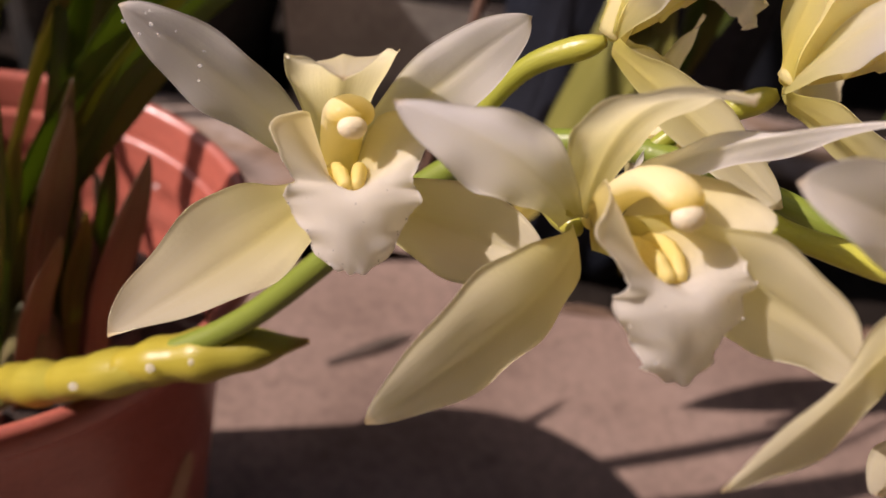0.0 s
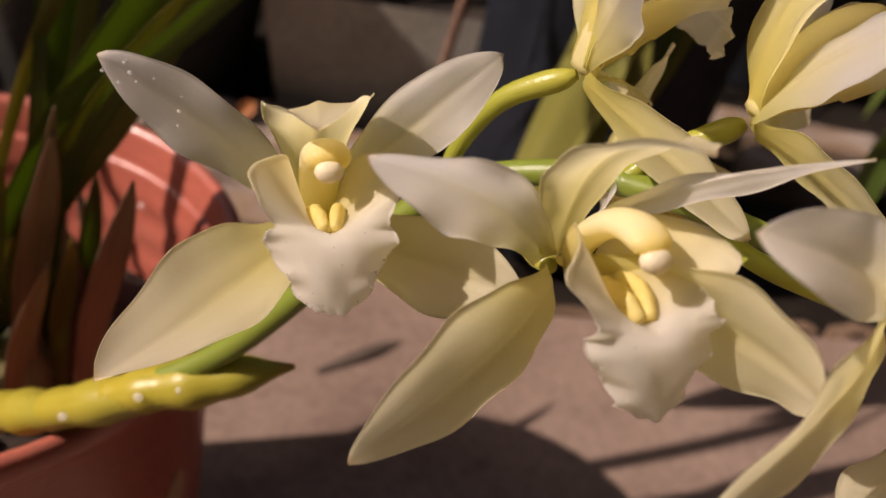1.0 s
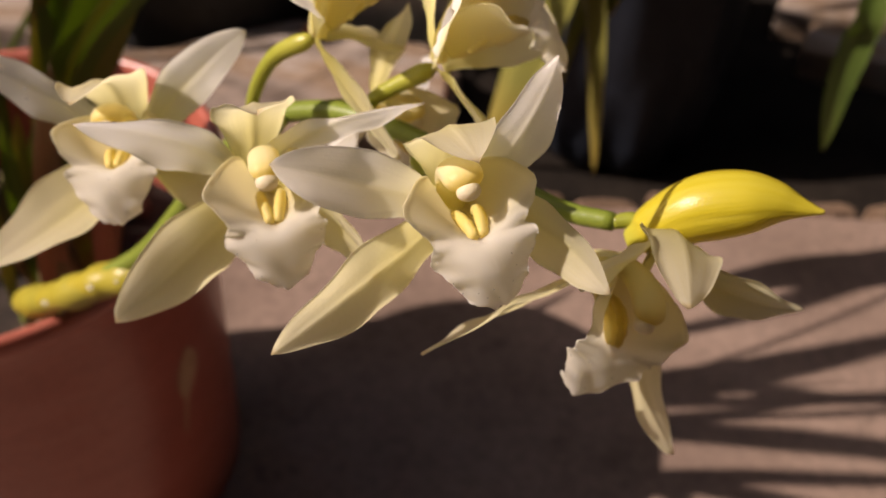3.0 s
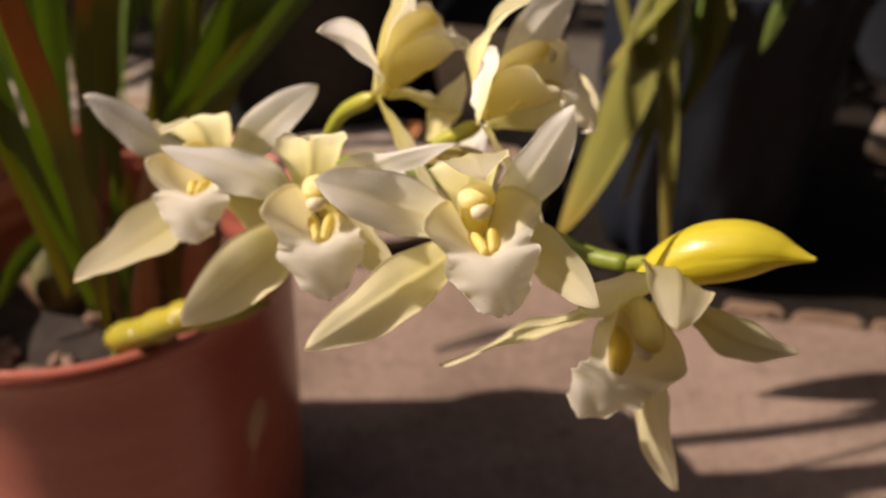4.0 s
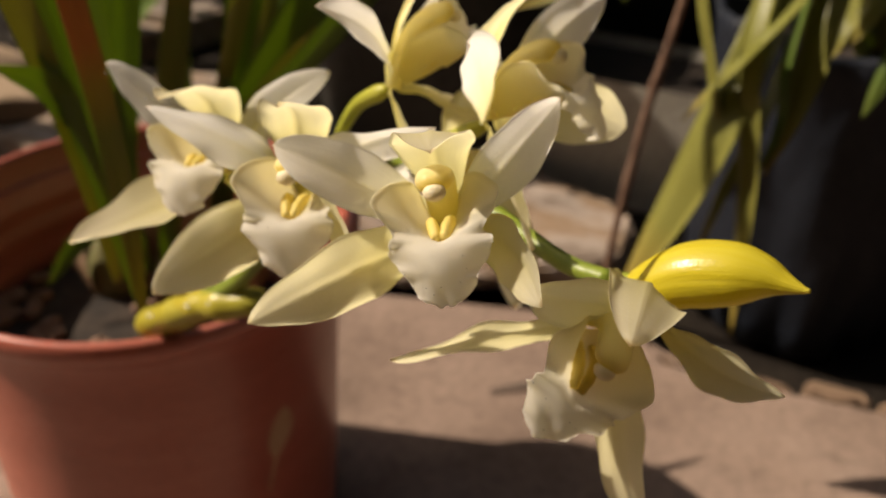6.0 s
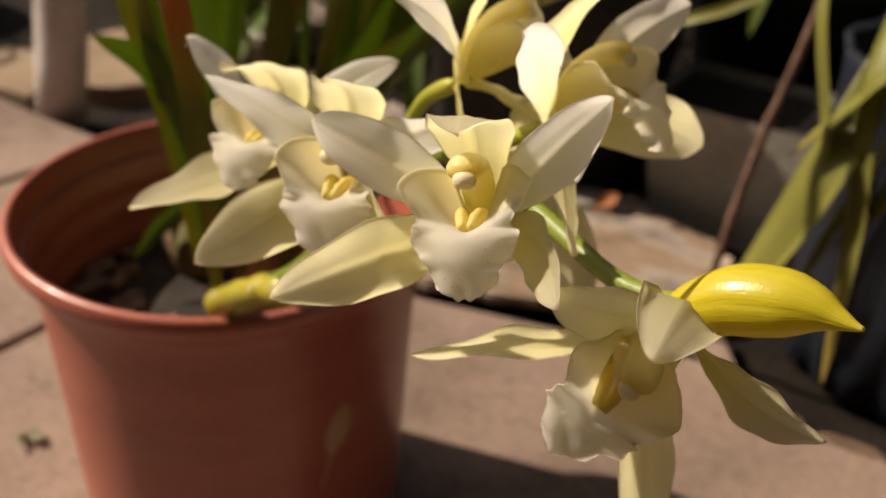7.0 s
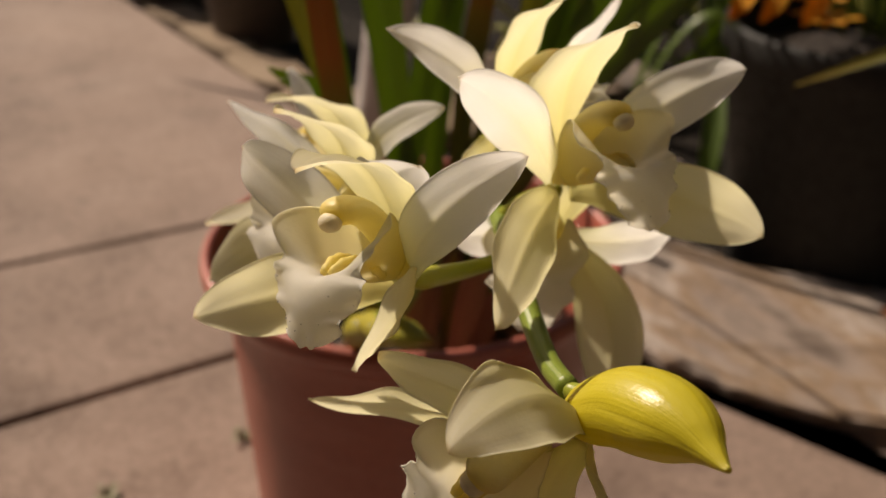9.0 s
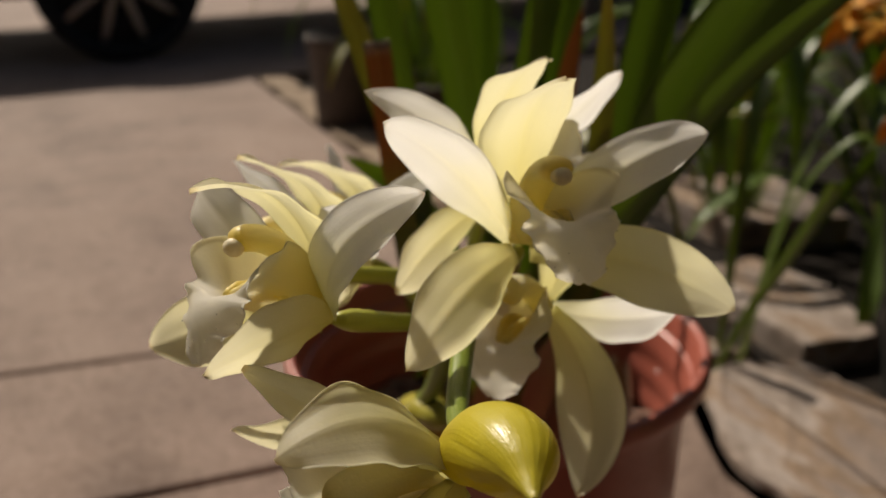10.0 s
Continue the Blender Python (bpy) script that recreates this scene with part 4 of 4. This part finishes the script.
# ---- neighbouring pots and plants ----
def round_pot(name, x, y, r0, r1, h, mat, label, category="flower pot", group=""):
    pot = thing(name, label, category, group)
    w = 0.006
    prof = [(0.0, 0.004), (r0 - 0.004, 0.004), (r0, 0.0), (r0 + 0.002, 0.006), (r1 * 0.985, h * 0.88), (r1, h * 0.885), (r1 * 1.03, h * 0.90), (r1 * 1.03, h * 0.985), (r1 * 1.02, h), (r1 * 0.985, h), (r1 * 0.975, h * 0.97), (r1 * 0.95, h * 0.82)]
    lathe("pot_body", prof, mat, pot, sides=64, centre=(x, y, FLOOR - 0.028), wobble=0.008)
    lathe("potting_soil", [(r1 * 0.955, h * 0.84), (r1 * 0.5, h * 0.86), (0.0005, h * 0.865)], M_SOIL, pot, sides=40, centre=(x, y, FLOOR - 0.028))
    return pot


grow_bag = thing("grow_bag", "creased navy-black plastic grow bag behind the edging stones", "plant bag")
bag_rows = [(0.0, 0.0), (0.100, 0.0), (0.122, 0.008), (0.132, 0.04), (0.138, 0.11), (0.140, 0.19), (0.143, 0.26), (0.146, 0.305), (0.150, 0.322), (0.146, 0.328), (0.138, 0.322), (0.134, 0.29)]
verts, faces = [], []
for i, (q, z) in enumerate(bag_rows):
    for j in range(96):
        a = 2 * math.pi * j / 96
        fold = 0.0 if q == 0 else 0.0042 * math.sin(9 * a + 14 * z) + 0.0028 * math.sin(17 * a - 25 * z + 1.0) + 0.002 * math.sin(4 * a + 40 * z)
        verts.append((0.378 + (0.82 * q + fold) * math.cos(a), 0.530 + (0.82 * q + fold) * math.sin(a), FLOOR - 0.028 + z + (0.005 * math.sin(5 * a) if z > 0.3 else 0.0)))
for i in range(len(bag_rows) - 1):
    for j in range(96):
        a, b = i * 96 + j, i * 96 + (j + 1) % 96
        faces.append((a, b, b + 96, a + 96))
mesh_object("bag_wall", verts, faces, M_BAG, None, True, grow_bag)
lathe("potting_soil", [(0.113, 0.282), (0.06, 0.288), (0.0005, 0.29)], M_SOIL, grow_bag, sides=40, centre=(0.378, 0.530, FLOOR - 0.028))
round_pot("nursery_pot", 0.12, 1.00, 0.13, 0.17, 0.30, M_DARKPOT, "black plastic nursery pot in deep shade")
round_pot("nursery_pot", -0.13, 0.71, 0.135, 0.17, 0.30, M_GREYPOT, "dark grey plastic pot with orange-yellow flowers")
round_pot("nursery_pot", 0.72, 1.10, 0.14, 0.18, 0.30, M_DARKPOT, "black plastic nursery pot in deep shade")
round_pot("clay_pot", -1.80, 0.45, 0.088, 0.105, 0.25, M_BROWNPOT, "tall brown pot beside the path edge")
round_pot("clay_pot", -1.42, 0.50, 0.080, 0.110, 0.19, M_BROWNPOT, "small dark brown pot beside the path edge")


def strap_plant(x, y, z, rows, label, blooms=0, tone=None):
    plant = thing("strap_plant", label, "plant", "strap-leaved plants")
    for k, (az, reach, rise, droop, half, old) in enumerate(rows):
        d = np.array((math.cos(az), math.sin(az), 0))
        b = np.array((x, y, z)) + 0.03 * d
        pts = [b, b + d * reach * 0.25 + (0, 0, rise * 0.7), b + d * reach * 0.6 + (0, 0, rise), b + d * reach * 0.88 + (0, 0, rise - droop * 0.45), b + d * reach + (0, 0, rise - droop)]
        strap_leaf("leaf", pts, half, (-d[0] * 0.7, -d[1] * 0.7, 0.7), plant, M_LEAF_OLD if old else M_LEAF, 0.3)
    for k in range(blooms):
        a = 2.3 + 2.9 * k / max(1, blooms - 1)
        d = np.array((math.cos(a), math.sin(a), 0))
        c = np.array((x, y, z)) + d * prng.uniform(0.10, 0.22) + (0, 0, prng.uniform(0.03, 0.13))
        head = tube("flower_stalk", [np.array((x, y, z)) + 0.02 * d, (np.array((x, y, z)) + c) / 2 + (0, 0, 0.02), c], [0.0025, 0.002, 0.0016], M_STEM, plant, "", 8)
        for q in range(6):
            e = 2 * math.pi * q / 6 + a
            g = np.array((math.cos(e), math.sin(e), 0.35))
            petal("bloom_petal", c, c + 0.016 * g + (0, 0, 0.012), c + 0.036 * g, (0, 0, 1), 0, 0.008, 0.2, head, prng, 0.0007, M_BLOOM)
    return plant


hanging = strap_plant(0.378, 0.53, 0.19, [(-1.2, 0.30, 0.22, 0.06, 0.012, False), (-0.4, 0.34, 0.25, 0.10, 0.012, False), (0.6, 0.34, 0.30, 0.08, 0.013, False), (1.6, 0.30, 0.34, 0.05, 0.013, False)], "arching strap-leaved plant overhanging a dark grow bag")
leaves(hanging, [
    ([(0.40, 0.53, 0.19), (0.345, 0.37, 0.37), (0.312, 0.235, 0.26), (0.288, 0.215, 0.17), (0.266, 0.20, 0.095)], 0.0235, (-0.15, -0.8, 0.55), M_LEAF_OLD, False),
    ([(0.41, 0.52, 0.19), (0.335, 0.36, 0.38), (0.318, 0.235, 0.30), (0.335, 0.215, 0.19), (0.350, 0.20, 0.08)], 0.013, (-0.15, -0.8, 0.55), M_LEAF_OLD, False),
    ([(0.42, 0.52, 0.19), (0.355, 0.38, 0.33), (0.335, 0.26, 0.24), (0.320, 0.225, 0.18), (0.312, 0.215, 0.125)], 0.012, (-0.15, -0.8, 0.55), M_LEAF_OLD, False),
    ([(0.43, 0.52, 0.19), (0.375, 0.38, 0.36), (0.36, 0.27, 0.32), (0.355, 0.235, 0.26), (0.346, 0.22, 0.20)], 0.014, (-0.15, -0.8, 0.55), M_LEAF_OLD, False),
    ([(0.45, 0.52, 0.19), (0.39, 0.36, 0.36), (0.337, 0.22, 0.31), (0.318, 0.215, 0.282), (0.302, 0.215, 0.258), (0.288, 0.21, 0.232)], 0.009, (-0.15, -0.8, 0.55), M_LEAF_OLD, False),
    ([(0.44, 0.52, 0.19), (0.36, 0.34, 0.36), (0.342, 0.24, 0.29), (0.347, 0.225, 0.236), (0.342, 0.22, 0.200)], 0.010, (-0.15, -0.8, 0.55), M_LEAF, False),
    ([(0.39, 0.52, 0.19), (0.26, 0.36, 0.40), (0.274, 0.25, 0.33), (0.300, 0.225, 0.255), (0.318, 0.215, 0.20)], 0.008, (-0.15, -0.8, 0.55), M_LEAF_OLD, False),
    ([(0.50, 0.54, 0.19), (0.53, 0.36, 0.32), (0.522, 0.25, 0.22), (0.519, 0.245, 0.185), (0.516, 0.24, 0.144), (0.520, 0.24, 0.092)], 0.0115, (0.0, 0.75, 0.65), M_LEAF, False),
    ([(0.51, 0.55, 0.19), (0.56, 0.38, 0.34), (0.545, 0.27, 0.25), (0.535, 0.26, 0.21), (0.528, 0.26, 0.175)], 0.0095, (-0.2, -0.8, 0.5), M_LEAF_OLD, False),
    ([(0.42, 0.53, 0.19), (0.385, 0.44, 0.30), (0.370, 0.36, 0.275), (0.362, 0.34, 0.235)], 0.011, (-0.15, -0.8, 0.55), M_LEAF_OLD, False),
    ([(0.43, 0.54, 0.19), (0.40, 0.44, 0.32), (0.388, 0.36, 0.29), (0.372, 0.345, 0.250)], 0.010, (-0.15, -0.8, 0.55), M_LEAF_OLD, False),
    ([(0.45, 0.54, 0.19), (0.43, 0.44, 0.29), (0.412, 0.36, 0.26), (0.400, 0.34, 0.205)], 0.009, (-0.15, -0.8, 0.55), M_LEAF, False),
    ([(0.40, 0.53, 0.19), (0.28, 0.46, 0.34), (0.15, 0.40, 0.309), (0.08, 0.40, 0.277), (-0.018, 0.40, 0.217)], 0.0060, (-0.3, -0.6, 0.7), M_LEAF_OLD, False),
    ([(0.40, 0.54, 0.19), (0.27, 0.45, 0.30), (0.167, 0.395, 0.258), (0.091, 0.40, 0.222)], 0.0055, (-0.3, -0.6, 0.7), M_LEAF_OLD, False),
    ([(0.44, 0.54, 0.19), (0.46, 0.40, 0.40), (0.44, 0.28, 0.44), (0.43, 0.18, 0.40)], 0.010, (0.0, -0.7, 0.7), M_LEAF, False)])
border_plant = strap_plant(-0.315, 0.43, FLOOR - 0.02, [(0.9, 0.16, 0.30, 0.04, 0.010, False), (1.3, 0.22, 0.36, 0.05, 0.010, False), (2.2, 0.20, 0.34, 0.05, 0.010, False), (3.4, 0.14, 0.26, 0.03, 0.009, True)], "young strap-leaved plant growing between the stones")
leaves(border_plant, [([(-0.312, 0.428, FLOOR - 0.02), (-0.205, 0.379, 0.045), (-0.110, 0.337, 0.150), (-0.066, 0.317, 0.20), (-0.022, 0.297, 0.25)], 0.0055, (0.6, -0.6, 0.3), M_LEAF, True),
                      ([(-0.315, 0.43, FLOOR - 0.02), (-0.31, 0.50, 0.03), (-0.30, 0.61, 0.15), (-0.28, 0.78, 0.29)], 0.009, (0.8, -0.4, 0.3), M_LEAF, False)])
for px, py, pz, n, bl in ((0.12, 1.00, 0.19, 13, 0), (-0.13, 0.71, 0.19, 11, 9), (0.72, 1.10, 0.19, 13, 0), (-0.75, 0.80, -0.1, 12, 0), (-1.42, 0.50, 0.07, 7, 0), (-2.05, 0.72, -0.1, 12, 0), (-2.5, 0.85, -0.1, 12, 0), (1.15, 1.0, -0.1, 12, 0), (-0.3, 1.35, -0.1, 14, 0), (0.45, 1.45, -0.1, 14, 0), (-1.05, 1.05, -0.1, 14, 0), (-0.52, 0.95, -0.1, 15, 0), (-0.30, 1.08, -0.1, 13, 0), (-0.78, 1.22, -0.1, 15, 0), (-1.35, 1.35, -0.1, 14, 0)):
    rows = [(2 * math.pi * k / n + prng.uniform(-0.25, 0.25), prng.uniform(0.16, 0.40), prng.uniform(0.15, 0.48), prng.uniform(0.02, 0.25), prng.uniform(0.010, 0.017), prng.random() < 0.2) for k in range(n)]
    strap_plant(px, py, pz, rows, "dense dark green strap-leaved plant in the border" if not bl else "strap-leaved plant with orange-yellow flowers in a grey pot", bl)

bloomer = thing("flower_spray", "orange-yellow flowers hanging over the rim of the grey pot", "flowers")
for k, c in enumerate(((-0.200, 0.555, 0.248), (-0.155, 0.550, 0.256), (-0.180, 0.565, 0.285), (-0.245, 0.585, 0.300), (-0.110, 0.555, 0.262), (-0.290, 0.600, 0.325), (-0.340, 0.600, 0.318), (-0.315, 0.585, 0.345))):
    c = np.array(c)
    root = np.array((-0.15, 0.66, 0.19))
    head = tube("flower_stalk", spline([root, (root + c) / 2 + (0, 0, 0.05), c + (0, 0, 0.01), c], 12), [0.0022] * 12, M_STEM, bloomer, "", 8)
    for q in range(6):
        e = 2 * math.pi * q / 6 + k
        g = np.array((0.5 * math.cos(e) + 0.55, math.sin(e) - 0.35, -0.35 + 0.5 * math.sin(e + 1.0)))
        petal("bloom_petal", c, c + 0.018 * g + (0, 0, 0.006), c + 0.036 * g, (0.7, -0.6, 0.3), prng.uniform(-0.5, 0.5), 0.0085, 0.25, head, prng, 0.0007, M_BLOOM)

# white trough behind the flagstones
trough = thing("plant_trough", "long off-white plastic plant trough standing in the border", "planter")
bm = bmesh.new()
bmesh.ops.create_cube(bm, size=1.0)
for v in bm.verts:
    k = 1.0 if v.co.z > 0 else 0.86
    v.co = Vector((0.22 + v.co.x * 0.38 * k, 0.725 + v.co.y * 0.16 * k, FLOOR - 0.03 + (v.co.z + 0.5) * 0.175))
top = max(bm.faces, key=lambda f: f.calc_center_median().z)
r = bmesh.ops.inset_region(bm, faces=[top], thickness=0.008)
bmesh.ops.translate(bm, verts=top.verts[:], vec=(0, 0, -0.03))
bmesh.ops.bevel(bm, geom=[e for e in bm.edges], offset=0.004, segments=2, affect="EDGES")
part("trough_body", bm, M_TROUGH, trough)
bm = bmesh.new()
bmesh.ops.create_cube(bm, size=1.0)
bm.transform(Matrix.Translation((0.22, 0.725, 0.052)) @ Matrix.Diagonal((0.366, 0.146, 0.012, 1)))
part("soil", bm, M_SOIL, trough)

post = tagged(lathe("garden_post", [(0.0, -0.1), (0.033, -0.1), (0.034, 0.0), (0.0335, 0.10), (0.0325, 0.30), (0.031, 0.45), (0.030, 0.556), (0.027, 0.562), (0.0, 0.565)], M_POST, None, sides=32, wobble=0.015),
              "pinkish whitewashed round post leaning beside the patio", "post")
post.matrix_world = pose(-0.715, 0.392, 0.0, -7, 4, 0)
cane = tube("bamboo_cane", spline([(0.20, 0.43, -0.08), (0.218, 0.40, 0.07), (0.228, 0.40, 0.16), (0.243, 0.40, 0.25), (0.265, 0.41, 0.42)], 30), [0.004 + 0.0012 * (i % 8 == 0) for i in range(30)], M_BARK, None, "", 10)
tagged(cane, "thin brown cane stuck in the border soil", "cane")

# ---- the parked vehicle ----
vehicle = thing("parked_car", "lower side of a dark parked car with an alloy wheel", "car")
bm = bmesh.new()
bmesh.ops.create_cube(bm, size=1.0)
for v in bm.verts:
    v.co = Vector((-4.02 + v.co.x * (1.5 if v.co.z > 0 else 1.36), 1.25 + v.co.y * 4.1, FLOOR + 0.45 + v.co.z * 0.46))
bmesh.ops.bevel(bm, geom=bm.edges[:], offset=0.05, segments=3, affect="EDGES")
part("body", bm, M_BODY, vehicle, "black lower bodywork", True)
for wy in (0.02, 2.45):
    bm = bmesh.new()
    ring = [(0.285, -0.09), (0.295, -0.07), (0.295, 0.07), (0.285, 0.09), (0.245, 0.095), (0.235, 0.08), (0.235, -0.09)]
    vs = []
    for k in range(48):
        a = 2 * math.pi * k / 48
        vs.append([bm.verts.new((-3.22 + x, wy + q * math.cos(a), FLOOR + 0.295 + q * math.sin(a))) for q, x in ring])
    for k in range(48):
        for j in range(len(ring) - 1):
            bm.faces.new((vs[k][j], vs[k][j + 1], vs[(k + 1) % 48][j + 1], vs[(k + 1) % 48][j]))
    wheel = part("wheel", bm, M_TYRE, vehicle, "black rubber tyre", True)
    bm = bmesh.new()
    bmesh.ops.create_cone(bm, cap_ends=True, segments=32, radius1=0.235, radius2=0.23, depth=0.03, matrix=pose(-3.19, wy, FLOOR + 0.295, 0, 90, 0))
    part("hub_disc", bm, M_BODY, wheel)
    for k in range(10):
        a = 2 * math.pi * k / 10
        bm = bmesh.new()
        bmesh.ops.create_cube(bm, size=1.0)
        bmesh.ops.bevel(bm, geom=bm.edges[:], offset=0.2, segments=1, affect="EDGES")
        bm.transform(pose(-3.165, wy, FLOOR + 0.295, math.degrees(a), 0, 0) @ Matrix.Translation((0, 0.125, 0)) @ Matrix.Diagonal((0.025, 0.21, 0.03, 1)))
        part("spoke", bm, M_ALLOY, wheel)
